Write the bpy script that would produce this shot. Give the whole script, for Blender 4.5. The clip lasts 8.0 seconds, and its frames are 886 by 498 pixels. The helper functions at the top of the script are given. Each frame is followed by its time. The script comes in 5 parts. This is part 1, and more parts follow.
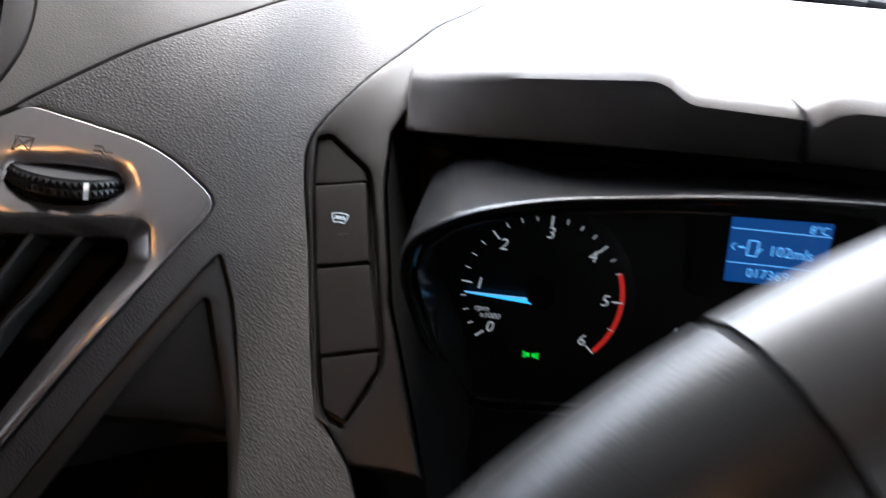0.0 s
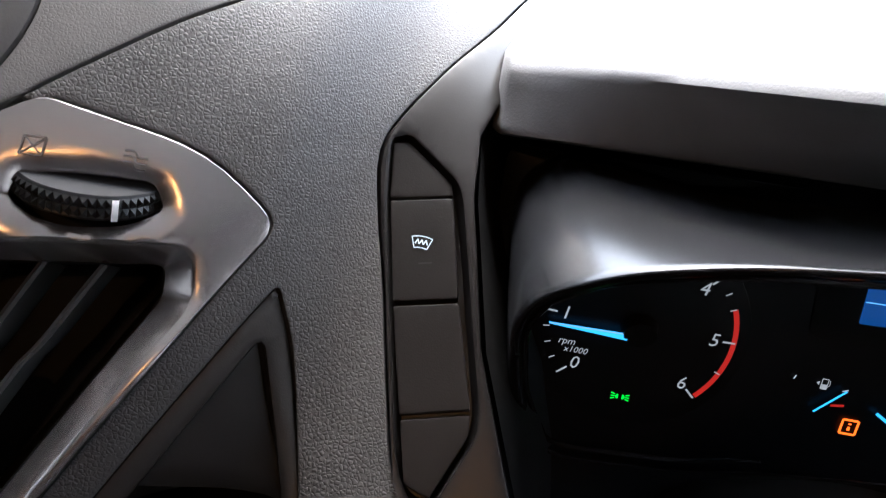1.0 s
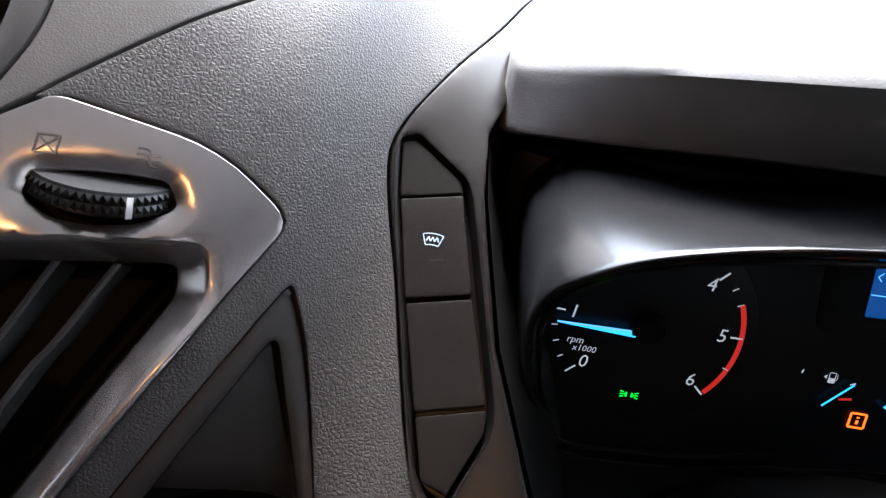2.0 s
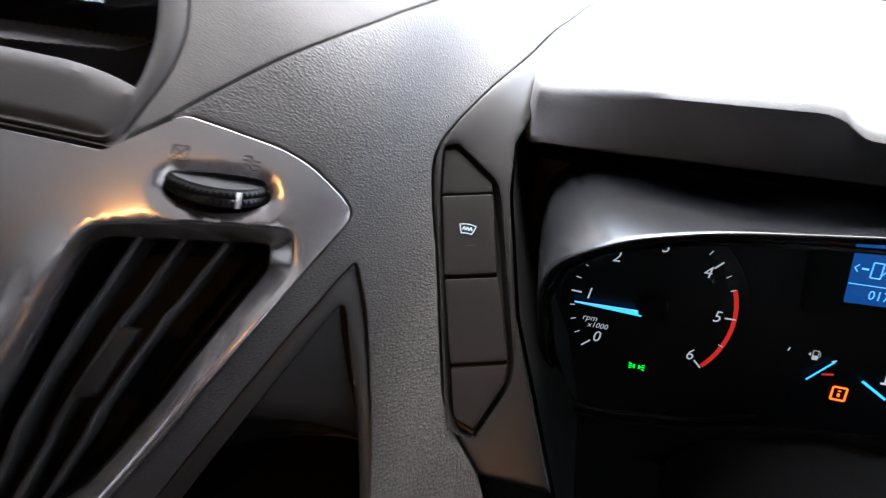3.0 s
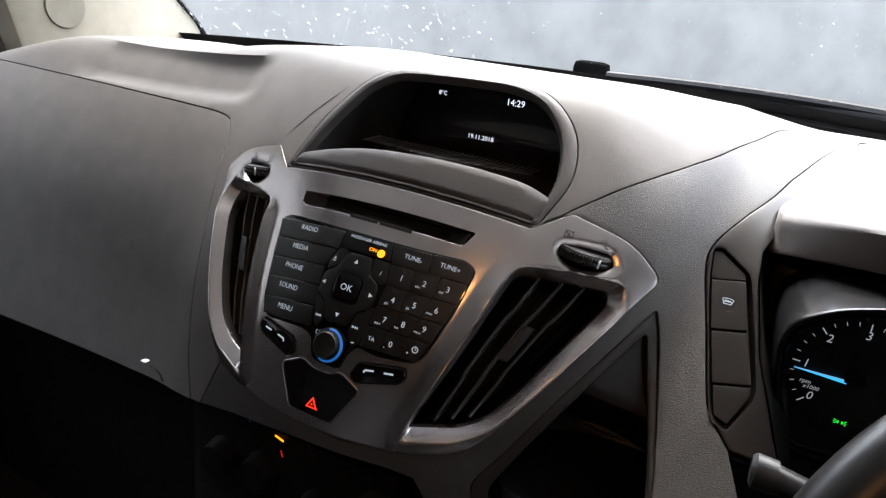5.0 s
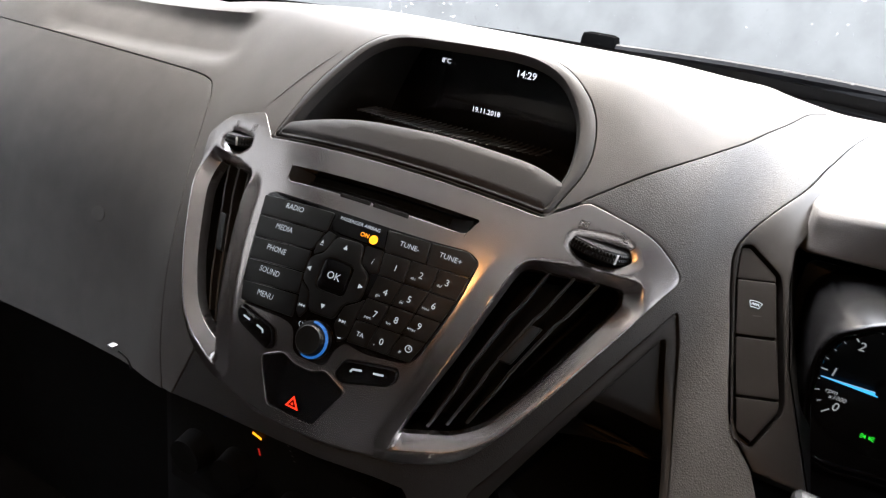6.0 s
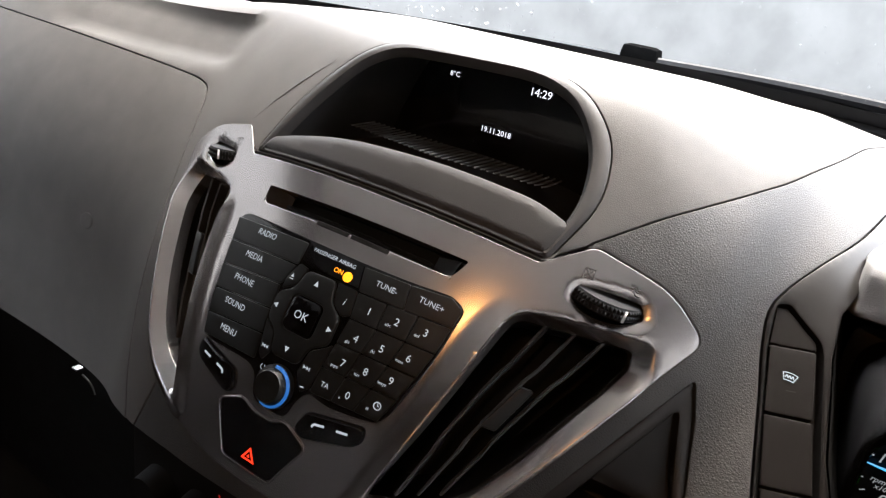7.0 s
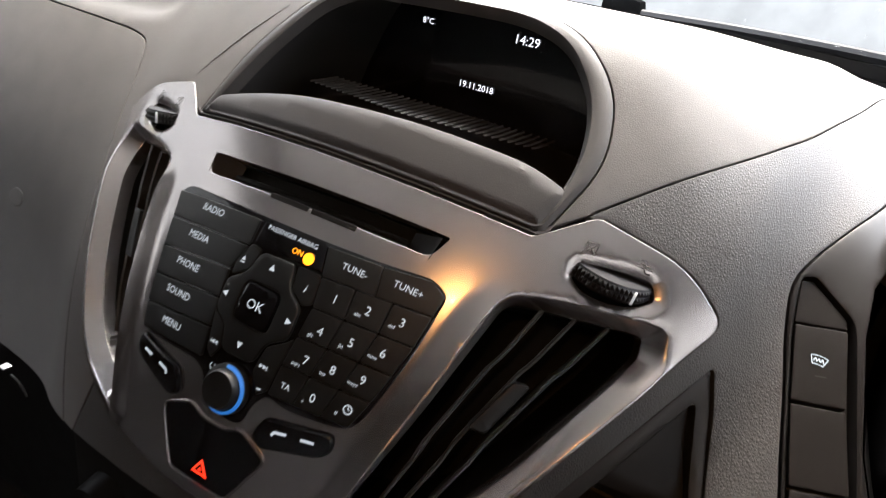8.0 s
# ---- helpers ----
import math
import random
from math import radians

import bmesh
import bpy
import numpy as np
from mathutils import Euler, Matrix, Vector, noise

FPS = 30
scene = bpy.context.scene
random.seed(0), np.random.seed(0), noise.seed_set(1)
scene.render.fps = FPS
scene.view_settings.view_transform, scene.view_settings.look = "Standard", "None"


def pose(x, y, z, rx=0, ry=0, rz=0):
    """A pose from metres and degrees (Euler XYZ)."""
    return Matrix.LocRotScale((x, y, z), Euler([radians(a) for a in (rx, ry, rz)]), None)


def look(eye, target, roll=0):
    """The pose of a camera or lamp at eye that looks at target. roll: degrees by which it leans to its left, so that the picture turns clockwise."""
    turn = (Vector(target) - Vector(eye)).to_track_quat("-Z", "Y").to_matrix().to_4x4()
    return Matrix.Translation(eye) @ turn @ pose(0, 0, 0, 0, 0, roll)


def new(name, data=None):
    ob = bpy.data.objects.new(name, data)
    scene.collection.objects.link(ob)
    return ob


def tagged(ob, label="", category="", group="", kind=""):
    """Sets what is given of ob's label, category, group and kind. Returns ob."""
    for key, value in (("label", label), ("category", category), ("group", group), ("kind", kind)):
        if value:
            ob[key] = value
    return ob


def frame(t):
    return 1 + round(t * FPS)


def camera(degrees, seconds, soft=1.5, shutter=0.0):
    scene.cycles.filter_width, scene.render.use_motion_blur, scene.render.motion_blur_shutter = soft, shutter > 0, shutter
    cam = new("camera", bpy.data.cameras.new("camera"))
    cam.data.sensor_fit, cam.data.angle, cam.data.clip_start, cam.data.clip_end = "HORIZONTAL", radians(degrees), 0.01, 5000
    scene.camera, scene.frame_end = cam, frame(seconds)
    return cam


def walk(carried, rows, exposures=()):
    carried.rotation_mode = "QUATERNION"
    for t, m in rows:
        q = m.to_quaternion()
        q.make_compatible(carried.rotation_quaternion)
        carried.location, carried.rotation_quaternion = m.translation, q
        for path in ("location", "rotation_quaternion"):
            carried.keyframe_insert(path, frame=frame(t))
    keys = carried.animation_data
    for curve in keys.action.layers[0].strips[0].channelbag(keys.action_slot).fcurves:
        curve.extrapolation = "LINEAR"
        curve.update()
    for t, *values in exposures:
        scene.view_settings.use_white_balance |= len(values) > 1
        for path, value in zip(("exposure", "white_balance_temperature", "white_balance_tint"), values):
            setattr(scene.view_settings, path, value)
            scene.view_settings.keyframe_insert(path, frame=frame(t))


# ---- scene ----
cam = camera(68.8, 8.0, soft=1.2, shutter=0.5)
PATH = [
    (0, (0.3344, -0.0011, 1.7518), (0.1632, 1.7994, 0.8978), 5.17),
    (0.5, (0.2938, 0.0370, 1.7562), (0.1264, 1.8205, 0.8667), 6.37),
    (1, (0.2836, 0.0556, 1.7478), (0.1495, 1.8086, 0.7945), 7.83),
    (1.5, (0.2802, 0.0558, 1.7396), (0.1608, 1.8255, 0.8155), 7.40),
    (1.7, (0.2770, 0.0538, 1.7370), (0.1739, 1.8384, 0.8402), 7.04),
    (2.8, (0.2799, 0.0225, 1.7609), (0.0639, 1.7593, 0.7913), 6.82),
    (3, (0.2891, -0.0046, 1.7627), (0.0271, 1.7537, 0.8463), 5.85),
    (3.2, (0.2910, -0.0356, 1.7714), (-0.0436, 1.7235, 0.8797), 5.28),
    (3.5, (0.2924, -0.1063, 1.7824), (-0.1686, 1.6811, 1.0127), 5.29),
    (3.8, (0.2884, -0.1593, 1.7984), (-0.2952, 1.6060, 1.0614), 5.89),
    (4, (0.2860, -0.1869, 1.8066), (-0.3653, 1.5567, 1.0748), 5.68),
    (4.5, (0.2816, -0.2306, 1.8127), (-0.4961, 1.4792, 1.1257), 6.94),
    (4.7, (0.2689, -0.2327, 1.8087), (-0.5429, 1.4711, 1.1485), 6.71),
    (5.8, (0.2345, -0.1996, 1.8041), (-0.4955, 1.5121, 1.0715), 8.02),
    (6, (0.2264, -0.1866, 1.7996), (-0.5266, 1.5076, 1.0494), 9.09),
    (6.5, (0.2333, -0.1426, 1.8012), (-0.5506, 1.5229, 1.0190), 8.98),
    (7, (0.2261, -0.1181, 1.8059), (-0.6319, 1.5206, 1.0453), 10.62),
    (7.5, (0.2090, -0.1051, 1.7860), (-0.5690, 1.5462, 0.9687), 10.27),
    (8, (0.1998, -0.0712, 1.7883), (-0.5585, 1.5757, 0.9440), 10.42),

]
EXPOSURES = [(0, 3.1, 6000, 10), (0.5, 3.25, 5950, 10), (1, 3.3, 5920, 10), (1.5, 3.42, 5900, 10), (3, 3.45, 5900, 10), (4, 2.95, 6150, 10), (4.5, 2.88, 6250, 10), (6, 3.1, 6520, 10), (7, 3.16, 6600, 10), (8, 3.41, 6620, 10)]
walk(cam, [(t, look(eye, target, roll)) for t, eye, target, roll in PATH], EXPOSURES)

# ---- light ----
world = bpy.data.worlds.new("overcast_sky")
scene.world = world
world.use_nodes = True
wn = world.node_tree
sky = wn.nodes.new("ShaderNodeTexSky")
sky.sky_type, sky.sun_disc = "NISHITA", False
sky.sun_elevation, sky.sun_rotation = radians(62), radians(-10)
sky.air_density, sky.dust_density, sky.ozone_density = 1.0, 6.0, 0.6
toward = wn.nodes.new("ShaderNodeTexCoord")
split = wn.nodes.new("ShaderNodeSeparateXYZ")
rise = wn.nodes.new("ShaderNodeMapRange")
rise.inputs["From Min"].default_value, rise.inputs["From Max"].default_value = 0.0, 1.0
rise.inputs["To Min"].default_value, rise.inputs["To Max"].default_value = 0.33, 1.0
cloud = wn.nodes.new("ShaderNodeMixRGB")
cloud.blend_type = "MULTIPLY"
cloud.inputs[0].default_value = 1.0
cloud.inputs[2].default_value = (12.3, 12.7, 13.3, 1)
both = wn.nodes.new("ShaderNodeMixRGB")
both.blend_type = "ADD"
both.inputs[0].default_value = 1.0
wn.links.new(toward.outputs["Generated"], split.inputs[0])
wn.links.new(split.outputs["Z"], rise.inputs["Value"])
wn.links.new(rise.outputs[0], cloud.inputs[1])
wn.links.new(sky.outputs[0], both.inputs[1])
wn.links.new(cloud.outputs[0], both.inputs[2])
wn.links.new(both.outputs[0], wn.nodes["Background"].inputs[0])
wn.nodes["Background"].inputs[1].default_value = 0.12
sun = new("sun", bpy.data.lights.new("sun", "SUN"))
sun.data.energy, sun.data.angle, sun.data.color = 0.25, radians(50), (0.95, 0.985, 1.0)
sun.matrix_world = look((-0.4, 2.4, 5.9), (0, 0.2, 1.65))

# ---- materials ----


def material(name, color, rough=0.5, metal=0.0, vary=0.12, grain=0.0, grain_size=0.002, noise_size=0.03, coat=0.0, spec=0.5, ior=None, cells=False, rough_vary=0.08):
    m = bpy.data.materials.new(name)
    m.use_nodes = True
    nt = m.node_tree
    b = nt.nodes["Principled BSDF"]
    b.inputs["Metallic"].default_value = metal
    b.inputs["Coat Weight"].default_value = coat
    b.inputs["Coat Roughness"].default_value = 0.06
    b.inputs["Specular IOR Level"].default_value = spec
    tc = nt.nodes.new("ShaderNodeTexCoord")
    big = nt.nodes.new("ShaderNodeTexNoise")
    big.inputs["Scale"].default_value = 1.0 / noise_size
    big.inputs["Detail"].default_value = 6
    nt.links.new(tc.outputs["Object"], big.inputs["Vector"])
    ramp = nt.nodes.new("ShaderNodeValToRGB")
    c0 = [max(0.0, c * (1 - vary)) for c in color]
    c1 = [min(1.0, c * (1 + vary)) for c in color]
    ramp.color_ramp.elements[0].position, ramp.color_ramp.elements[1].position = 0.3, 0.7
    ramp.color_ramp.elements[0].color, ramp.color_ramp.elements[1].color = (*c0, 1), (*c1, 1)
    nt.links.new(big.outputs["Fac"], ramp.inputs[0])
    nt.links.new(ramp.outputs[0], b.inputs["Base Color"])
    rr = nt.nodes.new("ShaderNodeMapRange")
    rr.inputs["To Min"].default_value, rr.inputs["To Max"].default_value = max(0.02, rough - rough_vary), min(1.0, rough + rough_vary)
    nt.links.new(big.outputs["Fac"], rr.inputs["Value"])
    nt.links.new(rr.outputs[0], b.inputs["Roughness"])
    if grain:
        if cells:
            fine = nt.nodes.new("ShaderNodeTexVoronoi")
            fine.feature = "DISTANCE_TO_EDGE"
            fine.inputs["Scale"].default_value = 1.0 / grain_size
            fine.inputs["Randomness"].default_value = 1.0
            warp = nt.nodes.new("ShaderNodeTexNoise")
            warp.inputs["Scale"].default_value = 0.6 / grain_size
            warp.inputs["Detail"].default_value = 3
            mix = nt.nodes.new("ShaderNodeMixRGB")
            mix.inputs[0].default_value = 0.0009
            nt.links.new(tc.outputs["Object"], warp.inputs["Vector"])
            nt.links.new(tc.outputs["Object"], mix.inputs[1])
            nt.links.new(warp.outputs["Color"], mix.inputs[2])
            nt.links.new(mix.outputs[0], fine.inputs["Vector"])
            crest = nt.nodes.new("ShaderNodeMapRange")
            crest.interpolation_type = "SMOOTHSTEP"
            crest.inputs["From Max"].default_value = 0.30
            nt.links.new(fine.outputs["Distance"], crest.inputs["Value"])
            out = crest.outputs[0]
        else:
            fine = nt.nodes.new("ShaderNodeTexNoise")
            fine.inputs["Scale"].default_value = 1.0 / grain_size
            fine.inputs["Detail"].default_value = 4
            nt.links.new(tc.outputs["Object"], fine.inputs["Vector"])
            out = fine.outputs["Fac"]
        bump = nt.nodes.new("ShaderNodeBump")
        bump.inputs["Strength"].default_value = grain
        bump.inputs["Distance"].default_value = grain_size * (0.22 if cells else 0.5)
        nt.links.new(out, bump.inputs["Height"])
        nt.links.new(bump.outputs[0], b.inputs["Normal"])
    return m


GLOW = 0.125  # lights are set for the brighter exposure of the clip


def glowing(name, color, strength):
    m = bpy.data.materials.new(name)
    m.use_nodes = True
    b = m.node_tree.nodes["Principled BSDF"]
    b.inputs["Base Color"].default_value = (*[c * 0.3 for c in color], 1)
    b.inputs["Emission Color"].default_value = (*color, 1)
    b.inputs["Emission Strength"].default_value = strength * GLOW
    return m


SKIN = material("grained_dash_plastic", (0.080, 0.0755, 0.0715), 0.62, grain=0.25, grain_size=0.0012, cells=True, spec=0.20)
PAD = material("leathery_grained_plastic", (0.035, 0.0333, 0.0318), 0.50, grain=0.45, grain_size=0.0015, cells=True, spec=0.30)
POCKET = material("smooth_brown_pocket_plastic", (0.014, 0.0115, 0.0098), 0.48, grain=0.2, grain_size=0.0006, spec=0.35)
SMOOTH_TRIM = material("satin_brown_grey_plastic", (0.0090, 0.0080, 0.0075), 0.34, grain=0.12, grain_size=0.0006, spec=0.21)
BUTTON = material("matt_brown_button", (0.0090, 0.0076, 0.0069), 0.48, grain=0.2, grain_size=0.0006, spec=0.10)
FASCIA = material("glossy_taupe_fascia", (0.46, 0.430, 0.424), 0.235, metal=0.95, vary=0.03, grain=0.02, grain_size=0.0004, coat=0.3, rough_vary=0.01)
BINNACLE = material("dark_binnacle_plastic", (0.128, 0.122, 0.118), 0.5, grain=0.35, grain_size=0.0009, spec=0.38)
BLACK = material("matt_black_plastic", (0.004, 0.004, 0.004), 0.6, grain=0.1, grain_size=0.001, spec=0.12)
GLOSS_BLACK = material("gloss_black_plastic", (0.006, 0.006, 0.007), 0.1, rough_vary=0.03)
SLAT = material("satin_black_slat", (0.032, 0.031, 0.030), 0.33, grain=0.05, grain_size=0.0006, spec=0.6)
KEY = material("soft_black_key", (0.009, 0.0095, 0.0095), 0.42, grain=0.05, grain_size=0.0006, spec=0.3)
RUBBER = material("black_rubber", (0.008, 0.008, 0.009), 0.7, spec=0.2)
CREAM = material("cream_pillar_trim", (0.165, 0.151, 0.115), 0.6, grain=0.2, grain_size=0.001)
# Cream darkened to stand for the shade in the cap's recess.
CAP = material("shaded_cream_cap", (0.115, 0.105, 0.080), 0.6, grain=0.2, grain_size=0.001)
HEADLINER = material("grey_headliner", (0.64, 0.635, 0.625), 0.9, grain=0.4, grain_size=0.003)
CARPET = material("black_carpet", (0.012, 0.012, 0.012), 0.95, grain=0.6, grain_size=0.004)
SATIN_RIM = material("satin_grey_rim_plastic", (0.026, 0.025, 0.024), 0.38, grain=0.05, grain_size=0.0008)
DIAL = material("matt_black_dial", (0.0035, 0.0035, 0.004), 0.35, spec=0.12, rough_vary=0.02)
LEATHER = material("black_wheel_leather", (0.0095, 0.0092, 0.0090), 0.33, grain=0.08, grain_size=0.0012, cells=True, spec=0.30)
ASPHALT = material("wet_asphalt", (0.085, 0.087, 0.088), 0.9, spec=0.0, grain=0.5, grain_size=0.03, noise_size=1.5, vary=0.3)
WHITE = glowing("white_legend", (0.80, 0.90, 1.0), 0.48)
DIAL_WHITE = glowing("white_dial_print", (0.85, 0.90, 0.95), 0.33)
ORANGE = glowing("orange_warning_light", (1.0, 0.13, 0.01), 2.0)
ICON = glowing("pale_icon", (0.75, 0.9, 1.0), 0.6)
MARK = material("white_paint", (0.8, 0.8, 0.8), 0.4)
SCREEN_TEXT = glowing("screen_text", (0.85, 0.88, 1.0), 1.4)
AMBER = glowing("amber_light", (1.0, 0.30, 0.01), 2.4)
RED = glowing("red_light", (1.0, 0.03, 0.01), 2.0)
RED_DIAL = glowing("red_dial_band", (0.9, 0.03, 0.02), 0.38)
GREEN = glowing("green_light", (0.03, 1.0, 0.05), 1.2)
CYAN = glowing("cyan_needle", (0.05, 0.45, 0.95), 1.3)
BLUE_SCREEN = glowing("blue_display", (0.005, 0.05, 0.20), 0.9)
BLUE_TEXT = glowing("pale_blue_text", (0.15, 0.5, 1.0), 1.0)
BLUE_RING = glowing("blue_ring", (0.03, 0.20, 0.65), 0.55)

EVEN = (FASCIA, SMOOTH_TRIM, BUTTON, POCKET, PAD, SKIN, BINNACLE, KEY, GLOSS_BLACK)

# ---- dash surface: (across, up the slope) to a place ----
SA, CA = math.sin(radians(35)), math.cos(radians(35))
OY, OZ = 0.215, 1.666


def ease(a, b, t):
    t = np.clip((t - a) / (b - a), 0, 1)
    return t * t * (3 - 2 * t)


def face_depth(x, z):
    s = z - 1.515
    ax = np.abs(x)
    q = np.where(ax < 0.2, x * x, 0.04 + 0.04 * (1 - np.exp((0.2 - np.maximum(ax, 0.2)) / 0.1)))
    f = 0.110 + 0.26 * s + 1.852 * np.maximum(s, 0) ** 2 + 1.75 * q - 0.010 * ease(0.10, 0.22, -x)
    switch_plane = 0.283 + 0.967 * (z - 1.641)
    return f + (switch_plane - f) * ease(0.205, 0.25, x)


def top_height(x, y):
    c = 1.760 - 0.022 * ease(0.10, 0.22, x) * (1 - 0.75 * ease(0.42, 0.56, y)) - 0.03 * ease(0.2, 0.5, -x) - 0.03 * ease(0.55, 0.95, -x)
    right = np.minimum(1.6870 + 0.155 * (y - 0.355), 1.742)
    return c + (right - c) * ease(0.21, 0.32, x) - 0.05 * ease(0.5, 1.1, y) - 0.041 * ease(0.60, 0.88, -x) * (1 - ease(0.38, 0.68, y))


def inside(x, y, z):
    g1 = (y - face_depth(x, z)) * 0.85
    g2 = top_height(x, y) - z
    k = 0.02 + 0.048 * ease(0.12, 0.20, x)
    h = np.maximum(k - np.abs(g1 - g2), 0) / k
    return np.minimum(g1, g2) - h * h * k / 4


def dash_height(x, v):
    lo, hi = np.full(x.shape, -1.2), np.full(x.shape, 0.4)
    for _ in range(32):
        m = (lo + hi) / 2
        deep = inside(x, OY + v * SA - m * CA, OZ + v * CA + m * SA) > 0
        lo, hi = np.where(deep, m, lo), np.where(deep, hi, m)
    dent = ease(-0.590, -0.535, x) * (1 - ease(-0.290, -0.236, x)) * ease(0.080, 0.091, v) * (1 - ease(0.134, 0.150, v))
    return (lo + hi) / 2 - 0.009 * dent


def dash(points, lift=0.0):
    """Places on the dash skin, lifted along its normal."""
    p = np.asarray(points, float).reshape(-1, 2)
    x, v = p[:, 0], p[:, 1]
    h, e = dash_height(x, v), 4e-4
    hx, hv = (dash_height(x + e, v) - h) / e, (dash_height(x, v + e) - h) / e
    n = np.stack([-hx, -hv, np.ones_like(h)], 1)
    n /= np.linalg.norm(n, axis=1)[:, None]
    a = np.stack([x, v, h], 1) + n * np.reshape(lift, (-1, 1))
    return np.stack([a[:, 0], OY + a[:, 1] * SA - a[:, 2] * CA, OZ + a[:, 1] * CA + a[:, 2] * SA], 1)


def plane_of(origin, right, up):
    o, r, u = np.array(origin, float), np.array(right, float), np.array(up, float)
    r, u = r / np.linalg.norm(r), u / np.linalg.norm(u)
    n = np.cross(r, u)

    def place(points, lift=0.0):
        p = np.asarray(points, float).reshape(-1, 2)
        return o + p[:, :1] * r + p[:, 1:] * u + n * np.reshape(lift, (-1, 1))

    return place


# ---- mesh tools ----


def rounded(corners, radius=0.004, steps=4):
    """A closed outline with rounded corners; a corner may carry its own radius."""
    out, n = [], len(corners)
    for i in range(n):
        a, b, c = (Vector(corners[(i + k) % n][:2]) for k in (-1, 0, 1))
        r = corners[i][2] if len(corners[i]) > 2 else radius
        u, w = (a - b), (c - b)
        cut = min(r, u.length * 0.45, w.length * 0.45)
        p, q = b + u.normalized() * cut, b + w.normalized() * cut
        if cut < 1e-5:
            out.append(tuple(b))
            continue
        for k in range(steps + 1):
            t = k / steps
            out.append(tuple(p * (1 - t) ** 2 + b * 2 * t * (1 - t) + q * t * t))
    return out


def dense(loop, step, closed=True):
    out = []
    n = len(loop)
    for i in range(n if closed else n - 1):
        a, b = np.array(loop[i]), np.array(loop[(i + 1) % n])
        k = max(1, int(np.ceil(np.linalg.norm(b - a) / step)))
        out += [tuple(a + (b - a) * j / k) for j in range(k)]
    if not closed:
        out.append(tuple(loop[-1]))
    return out


def curve_of(points, step=0.006):
    """A smooth open line through a few points."""
    p = [np.array(q, float) for q in points]
    p = [2 * p[0] - p[1], *p, 2 * p[-1] - p[-2]]
    out = []
    for i in range(1, len(p) - 2):
        k = max(2, int(np.linalg.norm(p[i + 1] - p[i]) / step))
        for j in range(k):
            t = j / k
            out.append(tuple(0.5 * (2 * p[i] + (p[i + 1] - p[i - 1]) * t + (2 * p[i - 1] - 5 * p[i] + 4 * p[i + 1] - p[i + 2]) * t * t + (3 * p[i] - p[i - 1] - 3 * p[i + 1] + p[i + 2]) * t**3)))
    out.append(tuple(p[-2]))
    return out


def area(loop):
    a = np.array(loop)
    b = np.roll(a, -1, 0)
    return 0.5 * float((a[:, 0] * b[:, 1] - b[:, 0] * a[:, 1]).sum())


def inset(loop, d):
    """The loop moved to its left by d."""
    a = np.array(loop)
    e = np.roll(a, -1, 0) - a
    e /= np.maximum(np.linalg.norm(e, axis=1), 1e-9)[:, None]
    n = np.stack([-e[:, 1], e[:, 0]], 1)
    m = n + np.roll(n, 1, 0)
    m /= np.maximum((m * m).sum(1), 0.5)[:, None] / 2
    return [tuple(q) for q in a + m * d]


def plate(outline, surf=dash, holes=(), lift=0.0, drop=0.004, r=0.001, step=0.004, grid=0.008, bm=None, folds=()):
    """A sheet on a surface with a rounded edge and a rim that goes down by drop; folds are loops that the mesh keeps as edges."""
    from mathutils.geometry import delaunay_2d_cdt
    bm = bm or bmesh.new()
    loops = []
    for n, loop in enumerate((outline, *holes)):
        loop = dense(loop, step)
        if (area(loop) < 0) == (n == 0):
            loop = loop[::-1]
        loops.append(loop)
    pts, edges, spans = [], [], []
    for loop in loops:
        ring = inset(loop, r)
        k = len(pts)
        pts += ring
        spans.append(range(k, k + len(ring)))
        edges += [(k + i, k + (i + 1) % len(ring)) for i in range(len(ring))]
    (x0, y0), (x1, y1) = np.min(pts, 0), np.max(pts, 0)
    for loop in folds:
        k = len(pts)
        loop = dense(loop, step)
        pts += loop
        edges += [(k + i, k + (i + 1) % len(loop)) for i in range(len(loop))]
    fence = np.array(pts)
    for row, y in enumerate(np.arange(y0 + grid / 2, y1, grid)):
        for x in np.arange(x0 + (0.25 + 0.5 * (row % 2)) * grid, x1, grid):
            if ((fence - (x, y)) ** 2).sum(1).min() > (0.45 * grid) ** 2:
                pts.append((x, y))
    verts, _, faces, orig, _, _ = delaunay_2d_cdt([Vector(p) for p in pts], edges, [], 0, 1e-7, True)
    flat_pts = np.array([tuple(v) for v in verts])
    mids = np.array([flat_pts[list(f)].mean(0) for f in faces])
    keep = np.zeros(len(mids), bool)
    for span in spans:
        a = np.array([pts[i] for i in span])
        for (ax, ay), (bx, by) in zip(a, np.roll(a, -1, 0)):
            if ay != by:
                cross = ((ay > mids[:, 1]) != (by > mids[:, 1])) & (mids[:, 0] < ax + (mids[:, 1] - ay) * (bx - ax) / (by - ay))
                keep ^= cross
    faces = [f for f, k in zip(faces, keep) if k]
    made = [bm.verts.new(q) for q in surf(flat_pts, lift)]
    for f in faces:
        if len(set(f)) > 2:
            bm.faces.new([made[i] for i in f])
    where = {}
    for i, some in enumerate(orig):
        for o in some:
            where[o] = i
    for span, loop in zip(spans, loops):
        before = [made[where[i]] for i in span]
        mid = inset(loop, r * 0.29)
        for ring, up in ((mid, lift - r * 0.29), (loop, lift - r), (loop, lift - drop)):
            after = [bm.verts.new(q) for q in surf(ring, up)]
            for i in range(len(after)):
                j = (i + 1) % len(after)
                if len({before[i], before[j]}) == 2:
                    bm.faces.new((before[i], after[i], after[j], before[j]))
            before = after
    return bm


